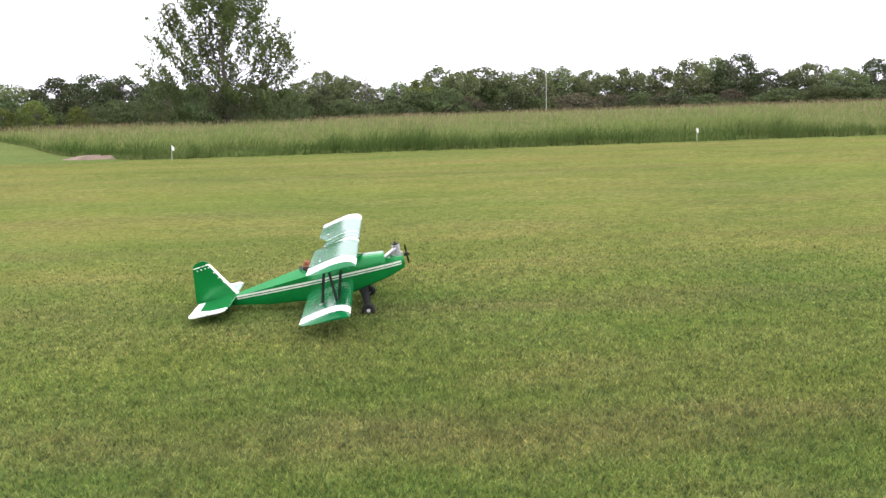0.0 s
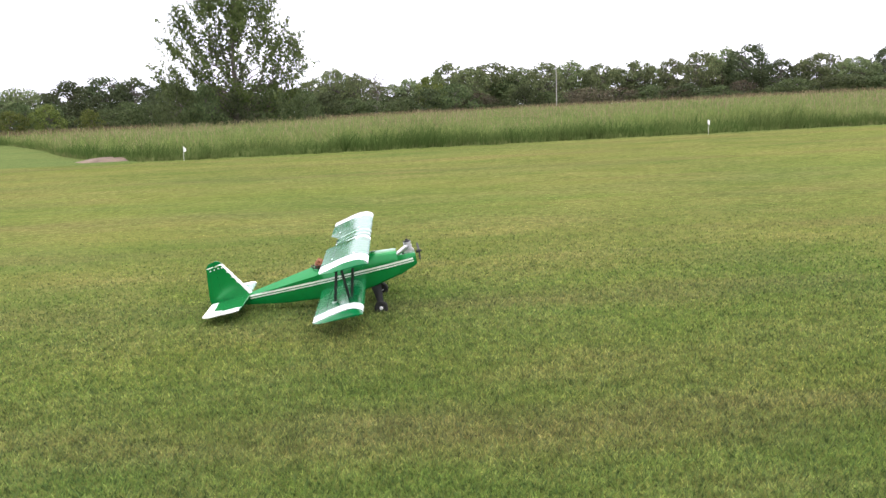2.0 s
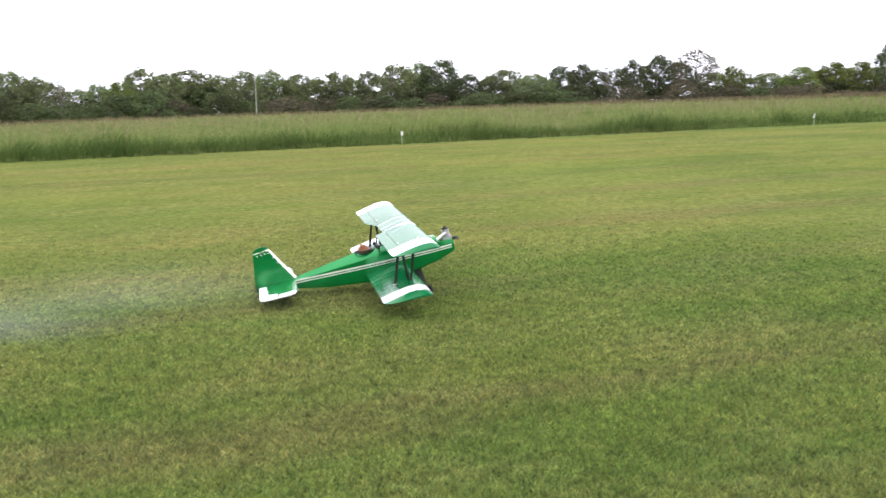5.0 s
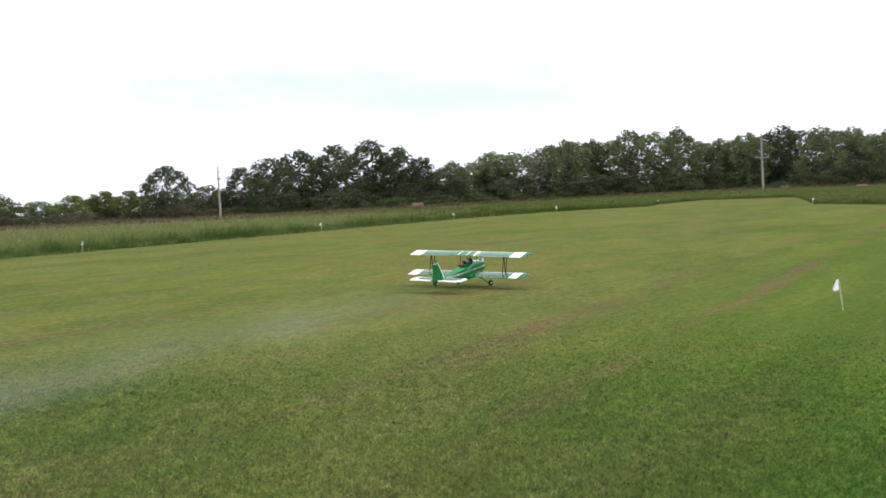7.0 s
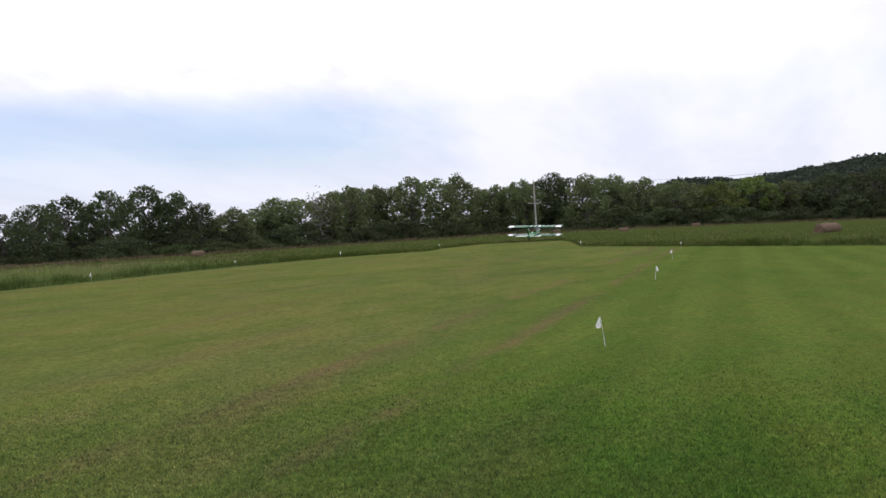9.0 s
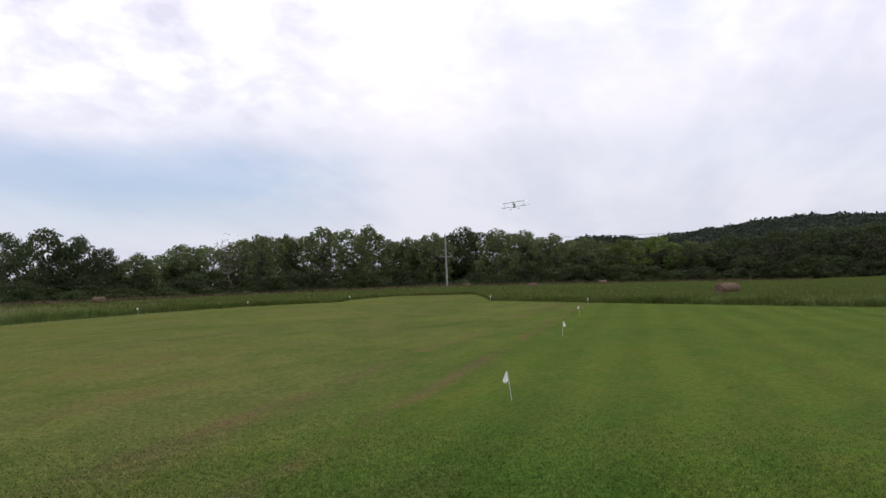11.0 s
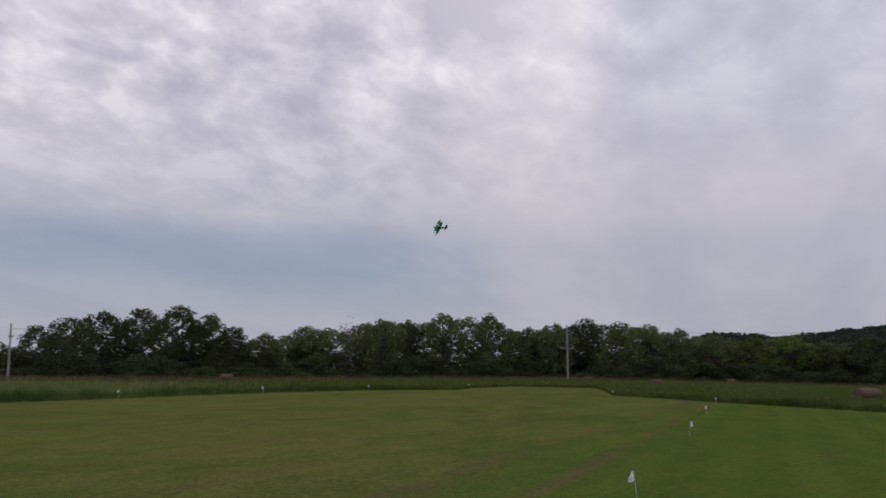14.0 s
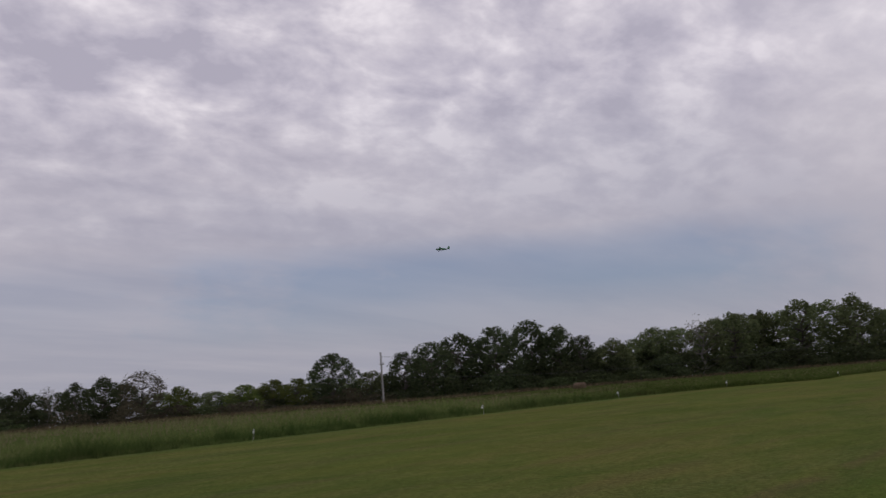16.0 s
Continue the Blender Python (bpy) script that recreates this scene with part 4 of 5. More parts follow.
# ============ poles, cables, bales, flags, soil ============
def build_poles():
    tops = []
    for az, r, el, arm in ((-6.06, 113, 2.55, 0.0), (-46.23, 126, 3.5, 0.2), (-78.58, 140, 3.72, 0.9), (-112, 150, 3.9, 0.9), (17.9, 132, 2.6, 0.0)):
        x, y, z = stand(az, r)
        h = EYE + r * math.tan(radians(el)) - z
        p = thing("utility_pole", "weathered wooden utility pole standing beyond the meadow" if arm else "thin bare grey pole standing beyond the meadow", "utility pole", "utility poles")
        p.matrix_basis = pose(x, y, z, 0, 0, 20)
        rr = 0.15 if arm else 0.065 if az < 0 else 0.05
        part("pole", tube(bmesh.new(), (0, 0, -0.3), (0, 0, h), rr, rr * 0.65, 10), POLE_WOOD if az < 0 else WIRE, p)
        if arm:
            zc = h - 3.4 if arm > 0.6 else h - 1.6
            part("crossarm", box(bmesh.new(), (0.10, 1.9 * arm + 0.3, 0.13), (0.14, 0, zc), 0.01), POLE_WOOD, p)
            for s in (-1, 1):
                part("insulator", turned(bmesh.new(), [(0, 0.03), (0.05, 0.06), (0.1, 0.03), (0.16, 0.045), (0.2, 0.01)], "z", 8, (0.14, s * (0.8 * arm + 0.1), zc + 0.06)), ALLOY, p)
        tops.append((Vector((x, y, z + h)), zc if arm else h))
    # cables between the two main poles and on to both sides
    def cable(a, b, sag, name="power_cable"):
        a, b = Vector(a), Vector(b)
        bm = bmesh.new()
        side = (b - a).cross(Vector((0, 0, 1))).normalized()
        rings = []
        for i in range(25):
            t = i / 24
            q = a.lerp(b, t) - Vector((0, 0, sag * 4 * t * (1 - t)))
            rings.append([q + side * 0.016, q + Vector((0, 0, 0.016)), q - side * 0.016, q - Vector((0, 0, 0.016))])
        loft(bm, rings)
        c = part(name, bm, WIRE, None)
        tagged(c, "dark sagging power cable strung between utility poles", "cable", "power cables")
    a, b, c = tops[0][0], tops[1][0], tops[2][0]
    far = tops[3][0]
    for drop, sag in ((0.6, 1.6), (3.3, 2.0)):
        z = Vector((0, 0, drop))
        cable(b - z, c - z, sag)
        cable(c - z, far - z, sag)


def build_flags():
    spots = [(-7.65, 25.2), (6.45, 25.4), (20.2, 25.5), (33.2, 25.8), (45.6, 26.0), (57.4, 24.9), (72, 22.5), (64.8, 10.0),
             (12.5, 1.62), (26.1, 2.0), (39.5, 2.33), (53.0, 2.65)]
    rnd = random.Random(8)
    for i, (x, y) in enumerate(spots):
        f = thing("marker_flag", "small white plastic marker flag on a thin wire stake", "marker flag", "runway marker flags")
        f.matrix_basis = pose(x, y, float(g(x, y)), rnd.uniform(-5, 5), rnd.uniform(-7, 3), rnd.uniform(-25, 25) + (120 if 2 < i < 8 else 60))
        if i in (8, 9):   # the two nearest of the row lean apart
            f.matrix_basis = pose(x, y, float(g(x, y)), 0, 6, 90 if i == 8 else -80)
        part("stake", tube(bmesh.new(), (0, 0, -0.06), (0, 0, 0.39), 0.0055, sides=6), STAKE, f)
        bm = bmesh.new()
        # drooping pennant with folds
        rows = []
        for k in range(7):
            s = k / 6
            zt, zb = 0.40 - 0.05 * s - 0.07 * s * s, 0.27 - 0.07 * s + 0.05 * s * s
            yo = 0.018 * math.sin(3.1 * s * 2 + i)
            rows.append(((0.006 + 0.075 * s, yo, zt), (0.006 + 0.07 * s, yo * 1.3 + 0.006, (zt + zb) / 2), (0.006 + 0.062 * s, yo, zb)))
        vs = [[bm.verts.new(p) for p in r] for r in rows]
        for a, b in zip(vs, vs[1:]):
            for q in range(2):
                bm.faces.new((a[q], b[q], b[q + 1], a[q + 1]))
        bmesh.ops.solidify(bm, geom=bm.faces[:], thickness=0.002)
        part("pennant", bm, FLAG_WHITE, f)


def build_bales():
    for az, r, w, d in ((-95.25, 76, 2.0, 0.92), (-83.8, 128, 1.3, 0.66), (-88.0, 152, 1.4, 0.74), (-79.75, 146, 1.1, 0.62), (-58.1, 112, 1.35, 0.95)):
        x, y, z = stand(az, r)
        z += 0.42
        b = thing("hay_bale", "round brown hay bale lying in the tall grass", "hay bale", "hay bales")
        b.matrix_basis = pose(x, y, z - 0.42, 0, 0, -az + 90 + 40)
        bm = bmesh.new()
        prof = [(-w / 2, 0.05), (-w / 2 - 0.02, d * 0.3), (-w / 2, d * 0.46), (-w / 2 + 0.08, d / 2), (0, d / 2 + 0.01), (w / 2 - 0.08, d / 2), (w / 2, d * 0.46), (w / 2 + 0.02, d * 0.3), (w / 2, 0.05)]
        turned(bm, prof, "y", 26, (0, 0, d / 2 - 0.02))
        rnd = random.Random(int(r))
        for v in bm.verts:
            v.co += Vector((rnd.uniform(-1, 1), rnd.uniform(-1, 1), rnd.uniform(-1, 1))) * 0.025
            v.co.z = max(v.co.z * 0.97, 0.0)
        part("straw_roll", bm, HAY, b)
        for s in (-0.5, -0.17, 0.17, 0.5):
            part("twine", turned(bmesh.new(), [(s * w * 0.8 - 0.012, d / 2 + 0.005), (s * w * 0.8 - 0.012, d / 2 + 0.02), (s * w * 0.8 + 0.012, d / 2 + 0.02), (s * w * 0.8 + 0.012, d / 2 + 0.005)], "y", 20, (0, 0, d / 2 - 0.02)), SOIL, b)


def build_soil_bank():
    """A bare patch of earth at the western corner of the meadow."""
    bm = bmesh.new()
    cx, cy = -10.2, 26.85
    rows = []
    for i in range(9):
        s = i / 8
        ring = []
        for j in range(28):
            a = 2 * math.pi * j / 28
            k = 1 + 0.25 * noise.noise(Vector((math.cos(a) * 2, math.sin(a) * 2, 4)))
            x, y = cx + 1.2 * s * k * math.cos(a), cy + 0.6 * s * k * math.sin(a)
            ring.append((x, y, float(g(x, y)) - 0.02 + 0.12 * (1 - s * s) * (1 + 0.3 * noise.noise(Vector((x * 3, y * 3, 1))))))
        rows.append(ring)
    loft(bm, rows[::-1], cap=False)
    ob = part("soil_mound", bm, SOIL, None, "")
    tagged(ob, "low mound of bare reddish soil at the meadow's corner", "soil mound", kind="structure")


# ============ the model biplane ============
def wing_section(chord, thick):
    up = [(0.0, 0.0), (0.02, 0.35), (0.07, 0.62), (0.16, 0.90), (0.30, 1.0), (0.48, 0.88), (0.68, 0.58), (0.86, 0.27), (1.0, 0.04)]
    dn = [(1.0, 0.0), (0.8, -0.03), (0.55, -0.10), (0.3, -0.20), (0.12, -0.25), (0.03, -0.18)]
    return [(-c * chord, t * thick) for c, t in up + dn]


def make_wing(name, parent, lead, z, chord, half, bands, label, thick=0.042, cut=0.0):
    """A full-span wing. bands: span stations (y) and the material index that holds up to the next."""
    bm = bmesh.new()
    ys = sorted({y for y, _ in bands if abs(y) < half} | {-half, half} | {s * (half - q) for s in (-1, 1) for q in (0.012, 0.035, 0.07)} | {s * half * k / 6 for s in (-1, 1) for k in range(6)})
    rings = []
    for y in ys:
        e = half - abs(y)
        q = 1.0 if e >= 0.07 else 0.72 + 0.28 * math.sqrt(max(0, 1 - ((0.07 - e) / 0.07) ** 2))
        if cut and abs(y) < cut:
            q = 0.80
        th = thick if e >= 0.035 else thick * (0.25 + 0.75 * e / 0.035)
        rings.append([(lead + px, y, z + pz) for px, pz in wing_section(chord * q, th)])
    faces = loft(bm, rings)
    for f in bm.faces:
        cy = f.calc_center_median().y
        idx = 0
        for y, m in bands:
            if cy > y:
                idx = m
        f.material_index = idx
    return part(name, bm, [WING_GREEN, WING_WHITE], parent, label)


def plate(points, thick, axis_y=True):
    """A flat airfoil-like slab from an outline; in the xz plane (fin) or the xy plane (tailplane)."""
    bm = bmesh.new()
    vs = [bm.verts.new((p[0], -thick / 2, p[1]) if axis_y else (p[0], p[1] * 1.11, -thick / 2)) for p in points]
    f = bm.faces.new(vs)
    r = bmesh.ops.extrude_face_region(bm, geom=[f])["geom"]
    up = [v for v in r if isinstance(v, bmesh.types.BMVert)]
    bmesh.ops.translate(bm, vec=(0, thick, 0) if axis_y else (0, 0, thick), verts=up)
    bmesh.ops.recalc_face_normals(bm, faces=bm.faces)
    bmesh.ops.bevel(bm, geom=bm.edges[:], offset=thick * 0.28, segments=2, affect="EDGES")
    return bm


FUSELAGE = [  # x, half width, bottom, side top, deck top
    (0.338, 0.052, 0.258, 0.330, 0.340), (0.328, 0.060, 0.246, 0.340, 0.348), (0.20, 0.080, 0.204, 0.350, 0.356), (0.196, 0.081, 0.203, 0.376, 0.398),
    (0.08, 0.090, 0.182, 0.386, 0.410), (-0.055, 0.096, 0.156, 0.392, 0.424), (-0.075, 0.096, 0.153, 0.392, 0.426), (-0.30, 0.096, 0.155, 0.366, 0.418),
    (-0.46, 0.091, 0.163, 0.348, 0.408), (-0.73, 0.066, 0.190, 0.324, 0.364), (-0.95, 0.040, 0.228, 0.306, 0.328), (-1.10, 0.022, 0.252, 0.300, 0.314), (-1.19, 0.012, 0.268, 0.298, 0.306)]


def fuselage_side(x):
    xs = [s[0] for s in FUSELAGE][::-1]
    return [float(np.interp(x, xs, [s[k] for s in FUSELAGE][::-1])) for k in (1, 2, 3, 4)]


def build_biplane():
    p = thing("model_biplane", "green and white radio-controlled biplane with black struts and wheels", "model aeroplane")
    # fuselage
    bm = bmesh.new()
    rings = []
    for x, hw, zb, zs, zt in FUSELAGE:
        ring = [(x, hw * 0.86, zb), (x, hw * 0.98, zb + 0.014), (x, hw, zb + (zs - zb) * 0.5), (x, hw * 0.97, zs)]
        for k in range(1, 6):
            a = math.pi / 2 * k / 6
            u = k / 6
            fl = min(1.0, max(0.0, (-0.25 - x) / 0.15))     # behind the cockpits the deck is a plain ridge
            cy, cz = math.cos(a) * (1 - fl) + (1 - u) * fl, math.sin(a) * (1 - fl) + u * fl
            ring.append((x, hw * 0.97 * cy, zs + (zt - zs) * cz))
        ring.append((x, 0, zt))
        rings.append(ring + [(q[0], -q[1], q[2]) for q in ring[-2::-1]])
    loft(bm, rings)
    body = part("fuselage", bm, GREEN, p)
    # twin trim stripes on both flanks
    for s in (-1, 1):
        for dz, w in ((0.011, 0.014), (-0.008, 0.008)):
            bm = bmesh.new()
            xs = np.linspace(0.315, -0.985, 24)
            rows = []
            for x in xs:
                hw, zb, zs, zt = fuselage_side(x)
                zc = 0.292 + dz
                u = (zc - zb) / (zs - zb)
                yy = s * (hw * (1.0 - 0.03 * max(0, (u - 0.5) * 2)) + 0.004)
                rows.append(((x, yy, zc + w / 2), (x, yy, zc - w / 2)))
            vs = [[bm.verts.new(q) for q in r] for r in rows]
            for a, b in zip(vs, vs[1:]):
                bm.faces.new((a[0], b[0], b[1], a[1]))
            bmesh.ops.solidify(bm, geom=bm.faces[:], thickness=0.001)
            part("trim_stripe", bm, STRIPE, body, "cream white trim stripe")
    # cockpits: padded rims round dark wells
    for cx, rx in ((-0.385, 0.085), (-0.17, 0.075)):
        hw, zb, zs, zt = fuselage_side(cx)
        bm = bmesh.new()
        rings = []
        for k in range(20):
            a = 2 * math.pi * k / 20
            c = Vector((cx + rx * math.cos(a), 0.066 * math.sin(a), zt + 0.002 - 0.35 * (0.066 * math.sin(a)) ** 2 / 0.066))
            o = Vector((math.cos(a), math.sin(a), 0))
            rings.append([c + o * 0.005 * math.cos(t) + Vector((0, 0, 0.005 * math.sin(t))) for t in np.linspace(0, 2 * math.pi, 7)[:-1]])
        loft(bm, rings + [rings[0]], cap=False)
        part("cockpit_rim", bm, BLACK, p)
        bm = bmesh.new()
        turned(bm, [(zt - 0.02, 0.01), (zt - 0.004, 0.062), (zt + 0.004, 0.064)], "z", 18, (cx, 0, 0))
        part("cockpit_well", bm, TAN_LEATHER, p)
        # windscreen
        bm = bmesh.new()
        rows = []
        for k in range(9):
            a = math.pi * (k / 8 - 0.5)
            rows.append(((cx + rx + 0.018 + 0.02 * math.cos(a), 0.062 * math.sin(a), zt - 0.014 * abs(math.sin(a))), (cx + rx - 0.008 + 0.012 * math.cos(a), 0.05 * math.sin(a), zt + 0.052 * math.cos(a * 0.8))))
        vs = [[bm.verts.new(q) for q in r] for r in rows]
        for a, b in zip(vs, vs[1:]):
            bm.faces.new((a[0], b[0], b[1], a[1]))
        bmesh.ops.solidify(bm, geom=bm.faces[:], thickness=0.002)
        part("windscreen", bm, GLASS, p)
    # wings
    H = 1.115
    top_bands = [(-9, 0), (-H + 0.045, 1), (-0.86, 0), (-0.205, 1), (-0.145, 0), (-0.022, 1), (-0.012, 0), (0.145, 1), (0.158, 0), (0.86, 1), (H - 0.012, 0)]
    top = make_wing("top_wing", p, 0.039, 0.545, 0.34, H, top_bands, "green upper wing with white tip panels and centre stripes", cut=0.2)
    bottom = make_wing("bottom_wing", p, -0.075, 0.222, 0.35, H - 0.005, [(-9, 0), (-H + 0.07, 1), (-0.88, 0), (0.88, 1), (H - 0.02, 0)], "green lower wing with white tip panels")
    # small white hatch dots on the upper wing
    for y in (-0.82, -0.26, 0.26, 0.82):
        for xx, zz in ((-0.06, 0.5885), (-0.215, 0.578)):
            part("screw_cover", turned(bmesh.new(), [(0, 0.0065), (0.0025, 0.006)], "z", 10, (xx, y, zz)), WHITE, top)
    # ailerons: hinge lines on the rear of the wings
    for wing, z, lead, ch in ((top, 0.545, 0.039, 0.34), (bottom, 0.222, -0.075, 0.35)):
        for s in (-1, 1):
            part("aileron_hinge", box(bmesh.new(), (0.002, 0.56, 0.003), (lead - ch * 0.76, s * 0.52, z + 0.0190)), BLACK, wing)
    # interplane struts: an N on each side
    for s in (-1, 1):
        y = s * 0.71
        for a, b in (((-0.075, y, 0.553), (-0.165, y, 0.232)), ((-0.195, y, 0.553), (-0.285, y, 0.232)), ((-0.185, y, 0.548), (-0.175, y, 0.245))):
            part("interplane_strut", tube(bmesh.new(), a, b, 0.010, 0.010, 10, 0.55), BLACK, p, "black interplane strut")
        for x in (-0.165, -0.285):
            part("strut_fitting", box(bmesh.new(), (0.035, 0.016, 0.010), (x, y, 0.253), 0.002), ALLOY, p)
    # cabane struts
    for s in (-1, 1):
        for a, b in (((-0.02, s * 0.085, 0.385), (-0.04, s * 0.10, 0.55)), ((-0.285, s * 0.085, 0.385), (-0.235, s * 0.10, 0.55))):
            part("cabane_strut", tube(bmesh.new(), a, b, 0.0055, 0.0055, 8), BLACK, p, "thin black cabane strut")
    # tail
    stab = [(-0.985, 0.03), (-0.985, 0.34), (-1.0, 0.40), (-1.04, 0.432), (-1.135, 0.433), (-1.135, -0.433), (-1.04, -0.432), (-1.0, -0.40), (-0.985, -0.34), (-0.985, -0.03)]
    bm = plate(stab, 0.014, False)
    for f in bm.faces:
        c = f.calc_center_median()
        f.material_index = 0
    bmesh.ops.translate(bm, vec=(0, 0, 0.308), verts=bm.verts)
    tp = part("tailplane", bm, [GREEN, WHITE], p)
    for s in (-1, 1):
        bm = plate([(-0.99, s * 0.36), (-1.002, s * 0.403), (-1.04, s * 0.436), (-1.136, s * 0.437), (-1.136, s * 0.372)], 0.017, False)
        bmesh.ops.translate(bm, vec=(0, 0, 0.308), verts=bm.verts)
        part("tip_panel", bm, WHITE, tp, "white tip panel")
        bm = plate([(-1.131, s * 0.018), (-1.131, s * 0.430), (-1.235, s * 0.436), (-1.275, s * 0.41), (-1.272, s * 0.06), (-1.25, s * 0.022)], 0.012, False)
        bmesh.ops.translate(bm, vec=(0, 0, 0.308), verts=bm.verts)
        el = part("elevator", bm, GREEN, p)
        bm = plate([(-1.136, s * 0.34), (-1.136, s * 0.437), (-1.237, s * 0.440), (-1.279, s * 0.412), (-1.276, s * 0.06), (-1.215, s * 0.06), (-1.205, s * 0.32)], 0.015, False)
        bmesh.ops.translate(bm, vec=(0, 0, 0.308), verts=bm.verts)
        part("edge_panel", bm, WHITE, el, "white trailing edge panel")
    fin = part("fin", plate([(-0.965, 0.312), (-1.135, 0.588), (-1.19, 0.605), (-1.195, 0.31)], 0.014), GREEN, p)
    part("fin_edge_stripe", plate([(-0.958, 0.312), (-1.130, 0.592), (-1.152, 0.592), (-0.990, 0.312)], 0.018), STRIPE, fin, "cream white leading edge stripe")
    part("fin_top_stripe", plate([(-1.128, 0.583), (-1.134, 0.597), (-1.194, 0.592), (-1.194, 0.578)], 0.018), STRIPE, fin, "cream white top stripe")
    part("fin_cap", plate([(-1.134, 0.597), (-1.150, 0.616), (-1.180, 0.626), (-1.194, 0.624), (-1.194, 0.592)], 0.014), GREEN, fin)
    rud = part("rudder", plate([(-1.192, 0.25), (-1.192, 0.622), (-1.235, 0.616), (-1.262, 0.592), (-1.300, 0.345), (-1.296, 0.25), (-1.27, 0.22)], 0.0115), GREEN, p)
    part("rudder_stripe", plate([(-1.200, 0.577), (-1.200, 0.592), (-1.262, 0.585), (-1.264, 0.571)], 0.016), STRIPE, rud, "cream white stripe")
    for k in range(4):
        u = k / 3
        part("fin_dot", turned(bmesh.new(), [(-0.0095, 0.005), (0.0095, 0.005)], "y", 8, (-1.142 + 0.085 * u, 0, 0.566 - 0.135 * u)), WHITE, fin)
    for k in range(3):
        part("rudder_dot", turned(bmesh.new(), [(-0.0085, 0.005), (0.0085, 0.005)], "y", 8, (-1.17 - 0.032 * k, 0, 0.566 - 0.004 * k)), WHITE, rud)
    # tail wheel
    part("tail_spring", tube(bmesh.new(), (-1.12, 0, 0.262), (-1.215, 0, 0.225), 0.004, 0.004, 6), ALLOY, p)
    part("tail_wheel", turned(bmesh.new(), [(-0.007, 0.006), (-0.008, 0.016), (-0.004, 0.021), (0.004, 0.021), (0.008, 0.016), (0.007, 0.006)], "y", 14, (-1.22, 0, 0.222)), RUBBER, p)
    # landing gear: black faired legs
    for s in (-1, 1):
        bm = bmesh.new()
        loft(bm, [[(x0 + cx, yy + s * t, zz) for cx, t in ((w, 0), (w * 0.4, 0.010), (-w * 0.6, 0.009), (-w, 0), (-w * 0.6, -0.009), (w * 0.4, -0.010))]
                  for x0, yy, zz, w in ((-0.015, s * 0.07, 0.165, 0.040), (-0.005, s * 0.17, 0.110, 0.030), (0.0, s * 0.275, 0.044, 0.022))])
        part("landing_gear_leg", bm, BLACK, p, "black landing gear leg")
        part("axle", tube(bmesh.new(), (0, s * 0.27, 0.040), (0, s * 0.342, 0.040), 0.006), ALLOY, p)
        wh = new("wheel")
        wh.parent = p
        wh.matrix_basis = pose(0, s * 0.318, 0.040)
        part("tyre", turned(bmesh.new(), [(-0.015, 0.027), (-0.019, 0.038), (-0.015, 0.048), (-0.005, 0.052), (0.005, 0.052), (0.015, 0.048), (0.019, 0.038), (0.015, 0.027)], "y", 26), RUBBER, wh, "black rubber tyre")
        bm = turned(bmesh.new(), [(-0.017, 0.006), (-0.017, 0.010), (-0.011, 0.022), (-0.014, 0.028), (0.014, 0.028), (0.011, 0.022), (0.017, 0.010), (0.017, 0.006)], "y", 20)
        part("rim", bm, NYLON, wh, "pale grey plastic rim")
        for k in range(5):
            a = 2 * math.pi * k / 5
            part("rim_hole", turned(bmesh.new(), [(-0.0145, 0.0035), (0.0145, 0.0035)], "y", 8, (0.016 * math.cos(a), 0, 0.016 * math.sin(a))), BLACK, wh)
        WHEELS.append((wh, s))
    # engine: upright single on the open nose
    eng = part("engine", box(bmesh.new(), (0.085, 0.052, 0.05), (0.295, 0, 0.345), 0.008), ALLOY, p, "bare aluminium engine")
    bm = bmesh.new()
    for k in range(7):
        z = 0.368 + 0.009 * k
        turned(bm, [(z, 0.022), (z, 0.031), (z + 0.004, 0.031), (z + 0.004, 0.022)], "z", 16, (0.295, 0, 0))
    turned(bm, [(0.366, 0.022), (0.432, 0.022)], "z", 16, (0.295, 0, 0))
    part("cylinder_fins", bm, ALLOY, eng)
    part("head", turned(bmesh.new(), [(0.430, 0.028), (0.438, 0.028), (0.442, 0.010), (0.452, 0.009), (0.454, 0.005)], "z", 14, (0.295, 0, 0)), BLACK, eng)
    part("muffler", tube(bmesh.new(), (0.20, -0.055, 0.362), (0.278, -0.052, 0.402), 0.017, 0.015, 12), ALLOY, eng, "bright aluminium muffler")
    part("exhaust_stub", tube(bmesh.new(), (0.275, -0.055, 0.40), (0.288, -0.02, 0.405), 0.010, 0.012, 8), ALLOY, eng)
    part("carburettor", tube(bmesh.new(), (0.245, 0, 0.352), (0.255, 0, 0.392), 0.012, 0.011, 10), BLACK, eng)
    # propeller
    prop = new("propeller")
    prop.parent = p
    prop.matrix_basis = pose(0.368, 0, 0.338)
    for s in (0, 180):
        bm = bmesh.new()
        rings = []
        for k in range(9):
            r = 0.012 + 0.128 * k / 8
            c = 0.008 + 0.008 * math.sin(math.pi * min(1, k / 6.5) ** 0.8) if k < 8 else 0.006
            tw = radians(62 - 44 * k / 8)
            rings.append([Vector((c * u * math.cos(tw) * 0.8 - t * math.sin(tw), c * u * math.sin(tw) + t * math.cos(tw), r)) for u, t in ((1, 0), (0.3, 0.003), (-1, 0), (0.2, -0.002))])
        loft(bm, rings)
        bmesh.ops.rotate(bm, cent=(0, 0, 0), matrix=Matrix.Rotation(radians(s), 3, "X"), verts=bm.verts)
        part("blade", bm, BLACK, prop, "dark propeller blade")
    part("spinner_nut", turned(bmesh.new(), [(-0.022, 0.014), (0.004, 0.014), (0.012, 0.010), (0.024, 0.004)], "x", 12), BLACK, prop, "dark steel prop nut")
    return p, prop


